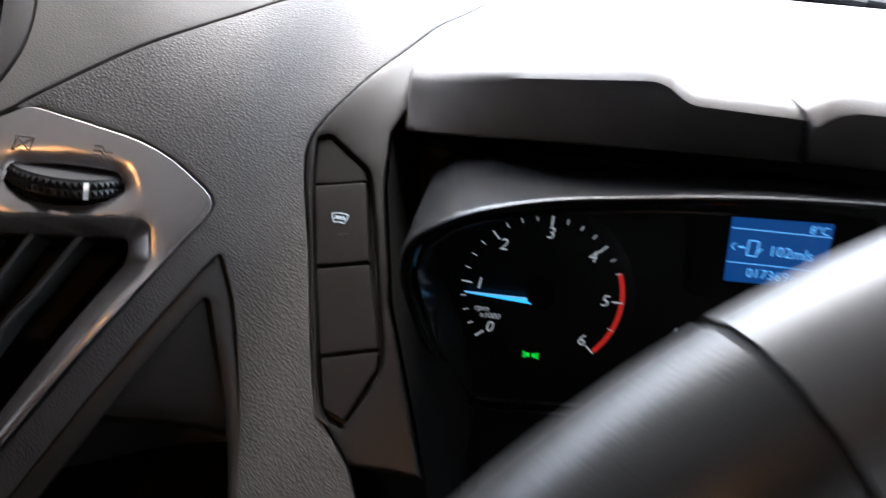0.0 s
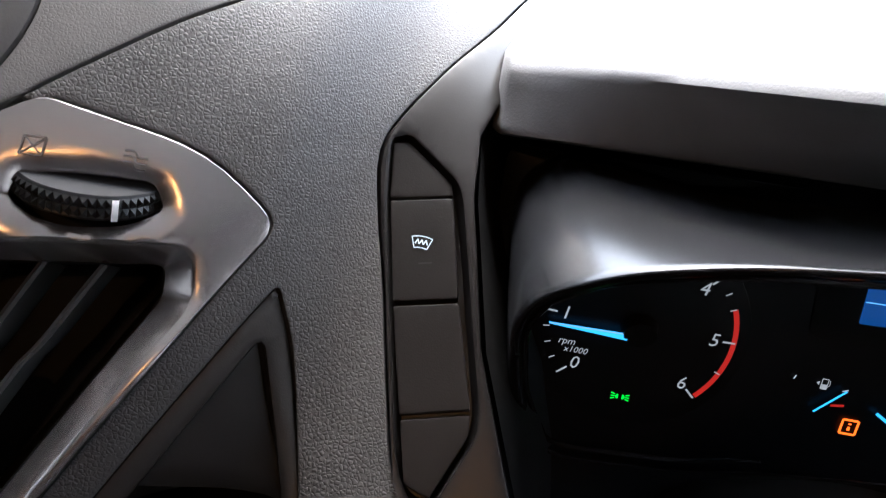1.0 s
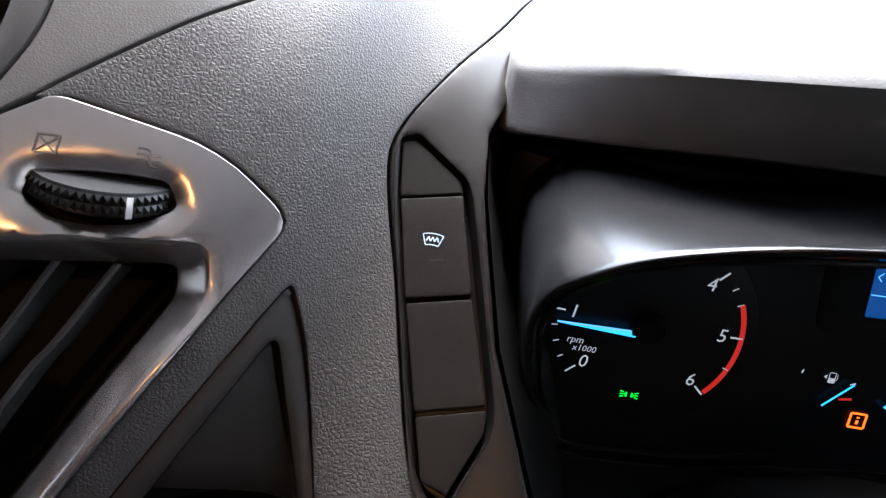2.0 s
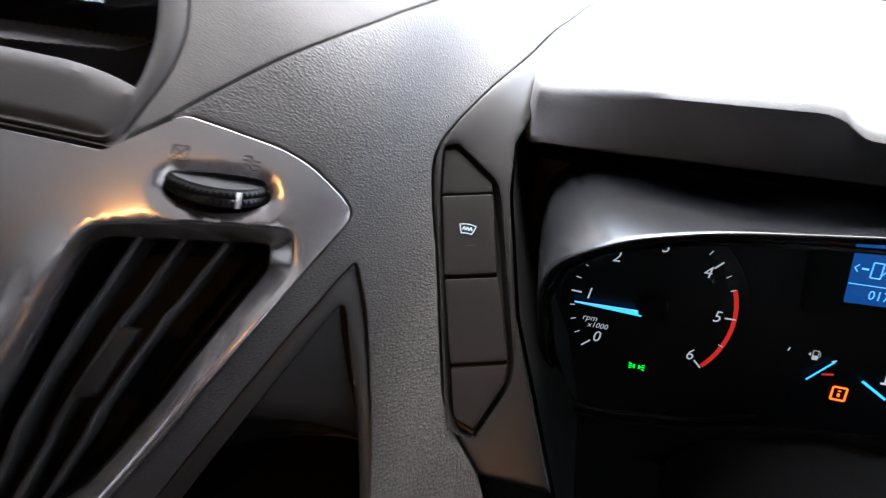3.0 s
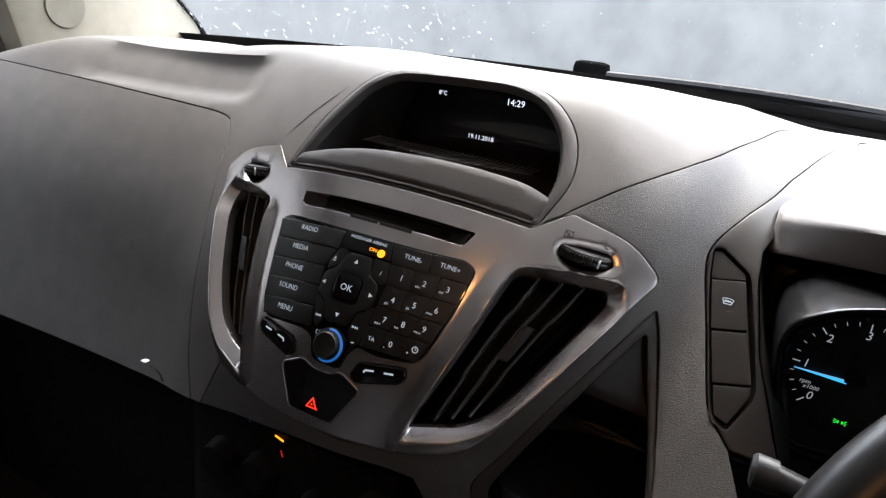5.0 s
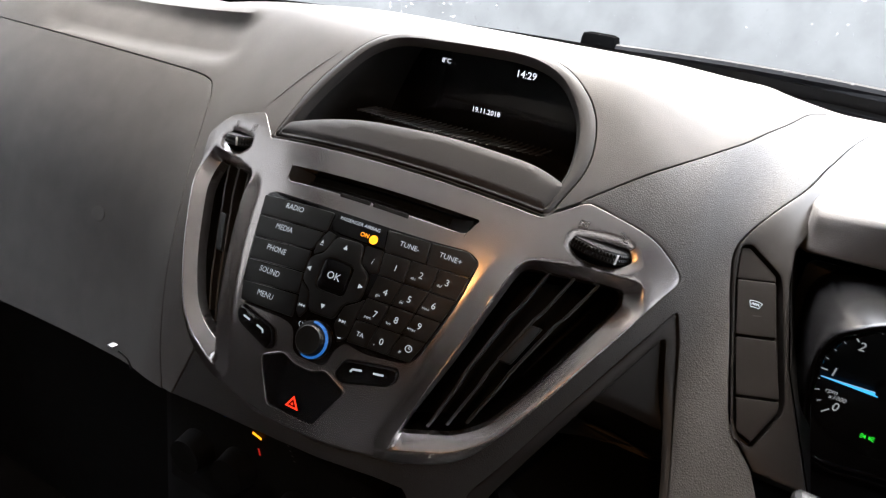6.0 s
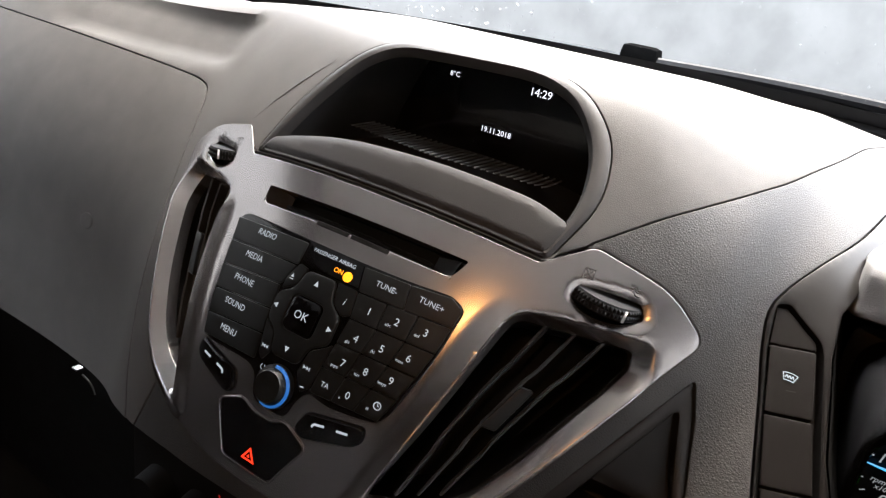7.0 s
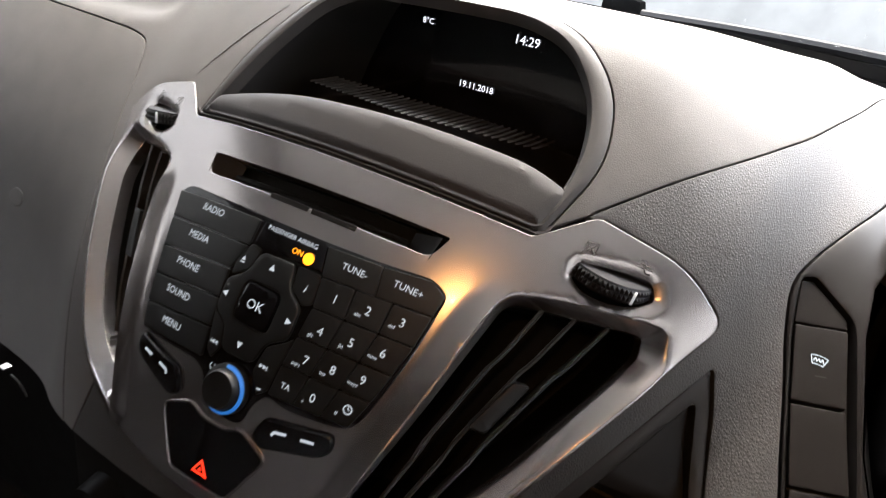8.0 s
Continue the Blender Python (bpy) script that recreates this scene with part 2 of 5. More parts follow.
def well(loop, surf, top_lift, depth, shrink=0.0, bm=None, floor=True, step=0.004):
    """The walls and the floor of a recess under a hole."""
    bm = bm or bmesh.new()
    loop = dense(loop, step)
    if area(loop) < 0:
        loop = loop[::-1]
    before = None
    for k in range(4):
        t = k / 3
        ring = inset(loop, shrink * t - 0.0004)
        after = [bm.verts.new(q) for q in surf(ring, top_lift - depth * t)]
        if before:
            for i in range(len(after)):
                j = (i + 1) % len(after)
                bm.faces.new((before[j], after[j], after[i], before[i]))
        before = after
    if floor:
        bmesh.ops.triangulate(bm, faces=[bm.faces.new(before)])
    return bm


def sweep(path, section, closed=False, bm=None, caps=True, up=(0, 0, 1)):
    """Sweep a closed section (right, up) along a 3D path; the section may be a function of the step."""
    bm = bm or bmesh.new()
    p = [Vector(q) for q in path]
    n, rings = len(p), []
    for i in range(n):
        a, b = (p[i - 1], p[(i + 1) % n]) if closed else (p[max(i - 1, 0)], p[min(i + 1, n - 1)])
        d = (b - a).normalized()
        side = d.cross(Vector(up)).normalized()
        rise = side.cross(d).normalized()
        sec = section(i / (n - 1)) if callable(section) else section
        rings.append([bm.verts.new(p[i] + side * s + rise * u) for s, u in sec])
    m = len(rings[0])
    for i in range(n if closed else n - 1):
        a, b = rings[i], rings[(i + 1) % n]
        for j in range(m):
            k = (j + 1) % m
            bm.faces.new((a[j], a[k], b[k], b[j]))
    if caps and not closed:
        bm.faces.new(rings[0][::-1])
        bm.faces.new(rings[-1])
    return bm


def oval(w, h, n=12):
    return [(w * math.cos(2 * math.pi * k / n), h * math.sin(2 * math.pi * k / n)) for k in range(n)]


def box(lo, hi, bevel=0.0, bm=None, m=None):
    bm = bm or bmesh.new()
    c, s = (Vector(lo) + Vector(hi)) / 2, Vector(hi) - Vector(lo)
    made = bmesh.ops.create_cube(bm, size=1.0, matrix=(m or Matrix()) @ Matrix.Translation(c) @ Matrix.Diagonal((*s, 1)))["verts"]
    if bevel:
        bmesh.ops.bevel(bm, geom=list({e for v in made for e in v.link_edges}), offset=bevel, segments=2, affect="EDGES", profile=0.6)
    return bm


def thing(name, place, label, category, group="", kind=""):
    e = new(name)
    e.empty_display_size = 0.02
    e.location = place
    return tagged(e, label, category, group, kind)


def part(name, bm, mat, parent=None, label="", sharp=38):
    me = bpy.data.meshes.new(name)
    bm.to_mesh(me)
    bm.free()
    me.materials.append(mat)
    me.polygons.foreach_set("use_smooth", [True] * len(me.polygons))
    me.set_sharp_from_angle(angle=radians(sharp))
    ob = new(name, me)
    if mat in EVEN and len(me.polygons) > 20:
        even = ob.modifiers.new("even_normals", "WEIGHTED_NORMAL")
        even.keep_sharp, even.weight = True, 80
    if parent:
        ob.parent = parent
        if parent.type == "EMPTY":
            ob.matrix_parent_inverse = Matrix.Translation(parent.location).inverted()
    if label:
        tagged(ob, label)
    return ob


def lettering(name, text, size, at, surf, mat, parent, lift=0.0006, turn=0.0, shear=0.0, align="CENTER"):
    """Raised words set on a surface, centred on a point of it."""
    cu = bpy.data.curves.new(name, "FONT")
    cu.body, cu.size, cu.align_x, cu.align_y, cu.shear, cu.resolution_u = text, size, align, "CENTER", shear, 2
    tmp = bpy.data.objects.new(name, cu)
    scene.collection.objects.link(tmp)
    me = bpy.data.meshes.new_from_object(tmp.evaluated_get(bpy.context.evaluated_depsgraph_get()))
    bpy.data.objects.remove(tmp)
    bpy.data.curves.remove(cu)
    c, s = math.cos(radians(turn)), math.sin(radians(turn))
    co = np.array([v.co[:2] for v in me.vertices]).reshape(-1, 2)
    xy = np.stack([at[0] + co[:, 0] * c - co[:, 1] * s, at[1] + co[:, 0] * s + co[:, 1] * c], 1)
    for v, q in zip(me.vertices, surf(xy, lift)):
        v.co = q
    me.materials.clear()
    me.materials.append(mat)
    me.name = name
    ob = new(name, me)
    ob.parent = parent
    if parent.type == "EMPTY":
        ob.matrix_parent_inverse = Matrix.Translation(parent.location).inverted()
    return ob


def shapes(name, polys, surf, mat, parent, lift=0.0006, label=""):
    """Flat printed shapes: a list of outlines on a surface."""
    bm = bmesh.new()
    for poly in polys:
        vs = [bm.verts.new(q) for q in surf(poly, lift)]
        f = bm.faces.new(vs)
        if area(poly) < 0:
            f.normal_flip()
    bmesh.ops.triangulate(bm, faces=bm.faces[:])
    return part(name, bm, mat, parent, label)


def mirror(points):
    return [(-p[0], *p[1:]) for p in points][::-1]


def stroke(a, b, w):
    """A thin bar between two points as an outline."""
    d = np.array(b, float) - np.array(a, float)
    d /= np.linalg.norm(d)
    n = np.array([-d[1], d[0]]) * w / 2
    return [tuple(np.array(a) + n), tuple(np.array(a) - n), tuple(np.array(b) - n), tuple(np.array(b) + n)]



GREY_MARK = material("flat_grey_mark", (0.065, 0.060, 0.058), 0.35)
SURROUND = material("satin_black_surround", (0.0065, 0.0065, 0.007), 0.21, spec=0.29, grain=0.06, grain_size=0.0009, rough_vary=0.02)
LAMP_LENS = glowing("warm_lamp_lens", (1.0, 0.46, 0.14), 165.0)
HOOD_TRIM = material("matt_brown_grey_plastic", (0.025, 0.0222, 0.0207), 0.56, grain=0.25, grain_size=0.0007, spec=0.35)
LINING = material("black_hood_lining", (0.022, 0.0205, 0.0195), 0.6, grain=0.1, grain_size=0.001, spec=0.25)
SHELF = material("ribbed_shelf_plastic", (0.040, 0.037, 0.035), 0.5, grain=0.2, grain_size=0.001)
CHROME = material("bright_chrome", (0.32, 0.32, 0.33), 0.3, metal=1.0)
GREY_TRIM = material("grey_door_trim", (0.022, 0.021, 0.020), 0.6, grain=0.3, grain_size=0.0015)

# Specular is zero, so the sky puts no sheen on the wiper pivot.
DULL_BLACK = material("sheenless_black_plastic", (0.004, 0.004, 0.004), 0.95, spec=0.0)
MIST = material("misty_grey_distance", (0.178, 0.176, 0.170), 0.95, spec=0.0, vary=0.12, noise_size=2.2)

GLASS = bpy.data.materials.new("window_glass")
GLASS.use_nodes = True
gb = GLASS.node_tree.nodes["Principled BSDF"]
gb.inputs["Base Color"].default_value = (0.93, 0.96, 0.96, 1)
gb.inputs["Transmission Weight"].default_value = 1.0
gb.inputs["Roughness"].default_value = 0.02
gb.inputs["IOR"].default_value = 1.01
WATER = bpy.data.materials.new("rain_water")
WATER.use_nodes = True
wb = WATER.node_tree.nodes["Principled BSDF"]
wb.inputs["Base Color"].default_value = (1, 1, 1, 1)
wb.inputs["Transmission Weight"].default_value = 1.0
wb.inputs["Roughness"].default_value = 0.02
wb.inputs["IOR"].default_value = 1.06

# ---- the place round the van and the cab shell ----
bm = bmesh.new()
bmesh.ops.create_grid(bm, x_segments=8, y_segments=8, size=400)
tagged(part("ground", bm, ASPHALT), "wet dark grey asphalt car park", "ground", kind="structure")

tagged(part("floor", box((-0.92, -1.2, 0.56), (0.92, 0.86, 0.60)), CARPET), "black cab floor carpet in deep shade", "floor", kind="structure")
tagged(part("ceiling", box((-0.92, -1.2, 2.38), (0.92, 0.30, 2.44), 0.01), HEADLINER), "grey fabric cab headlining", "ceiling", kind="structure")
tagged(part("wall_rear", box((-0.92, -1.26, 0.56), (0.92, -1.2, 2.44)), GREY_TRIM), "plain grey cab rear bulkhead", "bulkhead", kind="structure")
tagged(part("wall_front", box((-0.92, 0.86, 0.0), (0.92, 0.92, 1.66)), BLACK), "black firewall under the dashboard", "firewall", kind="structure")

# Unseen header panel, added to limit the light through the windscreen top.
bm = bmesh.new()
for y0, z0, y1, z1 in ((0.30, 2.38, 0.47, 2.234),):
    vs = [bm.verts.new(p) for p in ((-0.92, y0 - 0.02, z0), (0.92, y0 - 0.02, z0), (0.92, y1, z1), (-0.92, y1, z1), (-0.92, y0, z0 + 0.06), (0.92, y0, z0 + 0.06), (0.92, y1 + 0.01, z1 + 0.02), (-0.92, y1 + 0.01, z1 + 0.02))]
    for f in ((0, 1, 2, 3), (7, 6, 5, 4), (3, 2, 6, 7), (0, 4, 5, 1), (0, 3, 7, 4), (1, 5, 6, 2)):
        bm.faces.new([vs[i] for i in f])
tagged(part("trim", bm, HEADLINER), "unseen grey header panel added to limit windscreen light", "header", kind="structure")




def door_side(name, x0, x1, y0, z0, z1, label):
    bm = bmesh.new()
    box((x0, -1.26, 0.56), (x1, 0.92, 1.64), 0, bm)
    box((x0, -1.26, 1.64), (x1, 0.62, z0), 0, bm)
    box((x0, -1.26, z1), (x1, 0.40, 2.44), 0, bm)
    box((x0, -1.26, z0), (x1, y0, z1), 0, bm)
    tagged(part(name, bm, GREY_TRIM), label, "door", kind="structure")
    bm = bmesh.new()
    x = (x0 + x1) / 2
    bm.faces.new([bm.verts.new(p) for p in ((x, y0, z0), (x, 0.74, z0), (x, 0.36, z1), (x, y0, z1))])
    pane = tagged(part("window_1" if x > 0 else "window_2", bm, GLASS), "clear cab door window glass", "window", kind="structure")
    pane.visible_shadow = False


door_side("wall_right", 0.92, 0.98, -1.10, 1.70, 2.09, "dark grey driver door with a window opening")
door_side("wall_left", -0.98, -0.92, -0.60, 1.72, 2.11, "dark grey passenger door with a window opening")

# misty grey distance ahead; unseen sides and back are added nearer to dim the door windows
bm = bmesh.new()
far = [((19 + 26 * max(0.0, math.cos(a)) ** 2) * math.sin(a), (19 + 26 * max(0.0, math.cos(a)) ** 2) * math.cos(a)) for a in np.linspace(-math.pi, math.pi, 72, endpoint=False)]
low_v, high_v = ([bm.verts.new((x, y, z)) for x, y in far] for z in (-0.1, 12.0))
for k in range(72):
    j = (k + 1) % 72
    bm.faces.new((low_v[k], high_v[k], high_v[j], low_v[j]))
tagged(part("backdrop", bm, MIST), "pale grey misty distance ahead, with unseen sides added to dim the windows", "backdrop", kind="structure")


# ---- windscreen: base line, rake and the rain on it ----
def screen_at(x, t):
    """A point of the windscreen: x across, t from its base (0) to the roof (1)."""
    return Vector((x * (1 + 0.03 * t), 1.06 - 0.36 * x * x - t * 0.68, 1.712 - 0.03 * x * x + 0.60 * t))


bm = bmesh.new()
cols, rws = 24, 8
g = [[bm.verts.new(screen_at(-0.93 + 1.86 * i / cols, -0.06 + 1.06 * j / rws)) for i in range(cols + 1)] for j in range(rws + 1)]
for j in range(rws):
    for i in range(cols):
        bm.faces.new((g[j][i], g[j][i + 1], g[j + 1][i + 1], g[j + 1][i]))
pane = tagged(part("windscreen", bm, GLASS), "rain-wet raked windscreen of the van", "windscreen", kind="structure")
pane.visible_shadow = False

screen_n = (screen_at(0.01, 0.5) - screen_at(0, 0.5)).cross(screen_at(0, 0.51) - screen_at(0, 0.5)).normalized()
rng = random.Random(7)
verts, faces = [], []
for k in range(3600):
    x, t = rng.uniform(-0.9, 0.85), abs(rng.gauss(0.0, 0.30))
    if t > 0.95:
        continue
    r = 0.0006 + 0.0020 * rng.random() ** 3
    if x < -0.25:
        r *= 1.7
    elif rng.random() < (0.75 if x < 0.25 else 0.35):
        continue
    c = screen_at(x, t) - screen_n * 0.001
    d = (screen_at(x, t + 0.01) - screen_at(x, t)).normalized()
    s = d.cross(screen_n).normalized()
    k0, m = len(verts), 7
    stretch = 1 + rng.random() * 0.9
    for h, f in ((0.0, 1.0), (0.30, 0.75)):
        for j in range(m):
            a = 2 * math.pi * j / m
            wob = 0.85 + 0.3 * rng.random()
            verts.append(c + (s * math.cos(a) + d * math.sin(a) * stretch) * r * f * wob - screen_n * r * h)
    verts.append(c - screen_n * r * 0.42)
    for j in range(m):
        i = (j + 1) % m
        faces.append((k0 + j, k0 + i, k0 + m + i, k0 + m + j))
        faces.append((k0 + m + j, k0 + m + i, k0 + 2 * m))
me = bpy.data.meshes.new("raindrops")
me.from_pydata([tuple(v) for v in verts], [], faces)
me.materials.append(WATER)
me.polygons.foreach_set("use_smooth", [True] * len(me.polygons))
tagged(new("raindrops", me), "clear raindrops scattered on the windscreen", "raindrops", kind="stuff").visible_shadow = False

# black rubber seal, cowl and wiper at the foot of the glass
seal = [screen_at(x, -0.005) + Vector((0, -0.012, 0.004)) for x in np.linspace(-0.93, 0.93, 40)]
tagged(part("windscreen_seal", sweep(seal, oval(0.012, 0.010, 8)), RUBBER), "black rubber windscreen seal", "seal", kind="structure")
cowl = [screen_at(x, -0.03) + Vector((0, 0.06, 0.0)) for x in np.linspace(-0.93, 0.93, 40)]
tagged(part("cowl", sweep(cowl, oval(0.06, 0.012, 8)), BLACK), "black plastic windscreen cowl", "cowl", kind="structure")
bm = bmesh.new()
lo_f, hi_f = ([bm.verts.new(screen_at(x, t) + Vector((0, -0.004, -0.004))) for x in np.linspace(-0.93, 0.93, 60)] for t in (-0.06, 0.052))
for k in range(59):
    bm.faces.new((lo_f[k], lo_f[k + 1], hi_f[k + 1], hi_f[k]))
tagged(part("windscreen_band", bm, RUBBER), "black printed band along the windscreen foot", "windscreen band", kind="structure")
wiper = thing("wiper", (0.0, 1.1, 1.70), "black windscreen wiper parked along the glass foot", "wiper")
arm = [screen_at(x, 0.018 + 0.022 * math.sin((x + 0.1) * 3.2)) + Vector((0, 0.02, 0.012)) for x in np.linspace(-0.05, 0.75, 24)]
part("wiper_arm", sweep(arm, lambda t: oval(0.011 - 0.004 * t, 0.009, 8)), RUBBER, wiper)
blade = [screen_at(x, 0.012 + 0.03 * math.sin(max(0, x - 0.1) * 3.6)) + Vector((0, 0.014, 0.004)) for x in np.linspace(0.1, 0.72, 24)]
part("wiper_blade", sweep(blade, oval(0.006, 0.010, 8)), RUBBER, wiper)
part("wiper_pivot", box((-0.118, 1.05, 1.715), (-0.050, 1.10, 1.760), 0.014), DULL_BLACK, wiper)

# cream pillar trims: a broad flat panel beside the glass, with a round cap coloured darker for its shade
for side in (-1, 1):
    trim = thing("pillar_trim", (side * 0.88, 0.6, 1.6), "broad cream plastic windscreen pillar trim", "pillar trim")
    face = [(0.47, 1.56), (0.87, 1.56), (0.855, 1.66), (0.81, 1.735), (0.15, 2.30), (-0.06, 2.30), (0.33, 1.88), (0.415, 1.77), (0.445, 1.66)]
    bm = bmesh.new()
    rings = [[bm.verts.new((side * x, 0.62 + (y - 0.62) * k, 1.8 + (z - 1.8) * k)) for y, z in face] for x, k in ((0.905, 1.0), (0.868, 1.0), (0.860, 0.985), (0.857, 0.955))]
    for p, q in zip(rings, rings[1:]):
        for i in range(len(p)):
            j = (i + 1) % len(p)
            bm.faces.new((p[i], p[j], q[j], q[i]))
    bm.faces.new(rings[-1])
    bmesh.ops.recalc_face_normals(bm, faces=bm.faces)
    part("pillar_cover", bm, CREAM, trim)
    disc = bmesh.new()
    bmesh.ops.create_cone(disc, segments=32, radius1=0.037, radius2=0.035, depth=0.004, cap_ends=True, matrix=pose(side * 0.8555, 0.518, 1.752, 0, -90 * side, 0))
    part("round_cap", disc, CAP, trim, "round cap, cream darkened for the shade of its recess")
    edge = [(side * 0.8600, y, z) for y, z in ((0.842, 1.680), (0.828, 1.715), (0.812, 1.735), (0.70, 1.832), (0.45, 2.046), (0.15, 2.303))]
    part("glass_seal", sweep(edge, oval(0.006, 0.006, 8)), RUBBER, trim, "black rubber edge along the glass")

# ---- warm roof lamp ----
roof_lamp = thing("roof_lamp", (0.29, -0.72, 2.382), "warm lit rounded roof lamp under the headlining", "lamp")
part("lamp_body", box((0.19, -0.79, 2.360), (0.39, -0.65, 2.3855), 0.008), CREAM, roof_lamp)
part("lamp_lens", box((0.262, -0.745, 2.350), (0.318, -0.695, 2.367), 0.005), LAMP_LENS, roof_lamp, "glowing amber lens")

# ---- dashboard ----
SEAM = curve_of([(0.134, 0.021), (0.160, 0.051), (0.185, 0.080), (0.2150, 0.120), (0.234, 0.160), (0.250, 0.203), (0.268, 0.258), (0.286, 0.304)])
STRIP_EDGE = curve_of([(0.345, 0.304), (0.313, 0.236), (0.288, 0.163), (0.2720, 0.1140), (0.2540, 0.080), (0.2420, 0.057), (0.2365, 0.038), (0.240, 0.015), (0.248, -0.015), (0.258, -0.055), (0.266, -0.080), (0.284, -0.102)])
VENT = [(0.1395, 0.0225, 0.004), (0.1860, 0.0175, 0.014), (0.2105, -0.0010, 0.008), (0.1545, -0.1120, 0.05), (0.1372, -0.1415, 0.03), (0.1170, -0.1690, 0.03)]
FASCIA_RIM = [(-0.115, 0.0, 0.002), *[(-x, v, r) for x, v, r in VENT], (-0.085, -0.1825, 0.03), (-0.03, -0.1925, 0.03), (0.03, -0.1925, 0.03), (0.085, -0.1825, 0.03), *VENT[::-1], (0.115, 0.0, 0.002)]
fascia_rim = rounded(FASCIA_RIM)
HOOD = [(-0.116, 0.003, 0.004), (-0.1050, 0.0560, 0.03), (-0.084, 0.096, 0.03), (-0.062, 0.1240, 0.03), (0.050, 0.1385, 0.04), (0.0920, 0.1215, 0.04), (0.1220, 0.092, 0.04), (0.1330, 0.050, 0.04), (0.119, 0.003, 0.004)]
HOOD_IN = [(-0.106, 0.008, 0.004), (-0.092, 0.0540, 0.02), (-0.073, 0.095, 0.02), (-0.052, 0.1160, 0.02), (0.052, 0.1265, 0.03), (0.0880, 0.1125, 0.03), (0.1130, 0.081, 0.03), (0.1210, 0.045, 0.03), (0.114, 0.008, 0.004)]
hood_rim, hood_in = rounded(HOOD, steps=8), rounded(HOOD_IN, steps=8)

dashboard = thing("dashboard", (0, 0.5, 1.3), "dark taupe grained plastic van dashboard with a raised screen hood", "dashboard")
gap = 0.0007


def far_edge(x):
    y = 1.035 - 0.36 * x * x
    return (x, (y - OY) * SA + (float(top_height(np.array(x), np.array(y))) - OZ) * CA)


LID = curve_of([(-0.95, 0.080), (-0.75, 0.079), (-0.544, 0.077), (-0.40, 0.0725), (-0.316, 0.067), (-0.280, 0.0620), (-0.2625, 0.0555), (-0.2555, 0.0480), (-0.2453, 0.0325), (-0.2207, -0.0276), (-0.2010, -0.0750), (-0.1878, -0.1151), (-0.1724, -0.1655), (-0.1623, -0.1916), (-0.1500, -0.2120), (-0.1470, -0.2185)])
vent_left = [(-x - gap, v) for x, v in dense(rounded(VENT), 0.01, closed=False)]
upper = [*[(x - 0.4 * gap, v + 0.4 * gap) for x, v in SEAM], (0.347, 0.305), (0.90, 0.305), *[far_edge(x) for x in np.linspace(0.90, -0.95, 40)], *[(x + 0.0005, v + 0.0005) for x, v in LID], (-0.1300, -0.2172), (-0.1115, -0.1765), *vent_left[::-1], (-0.116, 0.002), (0.115, 0.002), (0.138, 0.025)]
part("dash_top", plate(upper, holes=[hood_rim], grid=0.0095, step=0.008, drop=0.006, r=0.0009), SKIN, dashboard)
pocket = rounded([(0.2140, -0.0215, 0.003), (0.2210, -0.0400, 0.02), (0.2425, -0.1330, 0.03), (0.253, -0.185, 0.03), (0.225, -0.215, 0.03), (0.135, -0.210, 0.012), (0.1265, -0.1880, 0.008), (0.1470, -0.1530, 0.02)])
padding = [*[(x + 0.4 * gap, v - 0.4 * gap) for x, v in SEAM], *[(x - gap, v) for x, v in STRIP_EDGE], (0.31, -0.16), (0.33, -0.30), (0.13, -0.30), (0.105, -0.215), (0.0890, -0.1985), (0.069, -0.1990), (0.03, -0.2030), (-0.016, -0.2055), (-0.077, -0.2100), (-0.1285, -0.2168), (-0.1100, -0.1770), (-0.085, -0.1836), (-0.03, -0.1936), (0.03, -0.1936), (0.085, -0.1836), *[(x + gap, v + (gap if v > -0.01 else -0.0004)) for x, v in rounded(VENT)[::-1]]]
part("dash_pad", plate(padding, holes=[pocket], grid=0.007, step=0.006, drop=0.006, r=0.0010), PAD, dashboard, "dark leathery-grained dash pad")
pocket_in = rounded([(0.2130, -0.0410, 0.004), (0.2360, -0.1330, 0.02), (0.2460, -0.182, 0.02), (0.222, -0.208, 0.02), (0.143, -0.203, 0.010), (0.1400, -0.1860, 0.008), (0.1545, -0.157, 0.02)])
part("pocket_rim", plate(pocket, holes=[pocket_in], lift=-0.0012, drop=0.006, r=0.0024, grid=0.006), POCKET, dashboard, "smooth brown rim of the storage pocket")


def pocket_floor(points, lift=0.0):
    """A bottom that is shallow at the tip and plunges lower down."""
    p = np.asarray(points, float).reshape(-1, 2)
    fall = 0.006 + 0.06 * np.maximum(0, -0.04 - p[:, 1]) + 2.2 * np.maximum(0, -0.098 - p[:, 1])
    return dash(p, np.reshape(lift, (-1,)) - np.minimum(fall, 0.10))


part("pocket_tray", plate([(x * 1.0, v) for x, v in inset(pocket_in if area(pocket_in) > 0 else pocket_in[::-1], 0.0002)], surf=pocket_floor, drop=0.001, r=0.0002, step=0.004, grid=0.005), POCKET, dashboard, "deep triangular storage pocket")
part("pocket_wall", well(pocket_in, dash, -0.002, 0.10, 0.0, floor=False), POCKET, dashboard)
part("pocket_ledge", plate(rounded([(0.150, -0.185), (0.152, -0.193), (0.236, -0.208), (0.240, -0.199)], 0.003), lift=-0.012, drop=0.05, r=0.002), BLACK, dashboard)
passenger = [*[(x - 0.0005, v - 0.0005) for x, v in LID], (-0.30, -0.2290), (-0.591, -0.2420), (-0.95, -0.26)]
part("passenger_panel", plate(passenger, grid=0.013, step=0.008, drop=0.006, r=0.0008), SKIN, dashboard, "grained taupe passenger airbag panel")
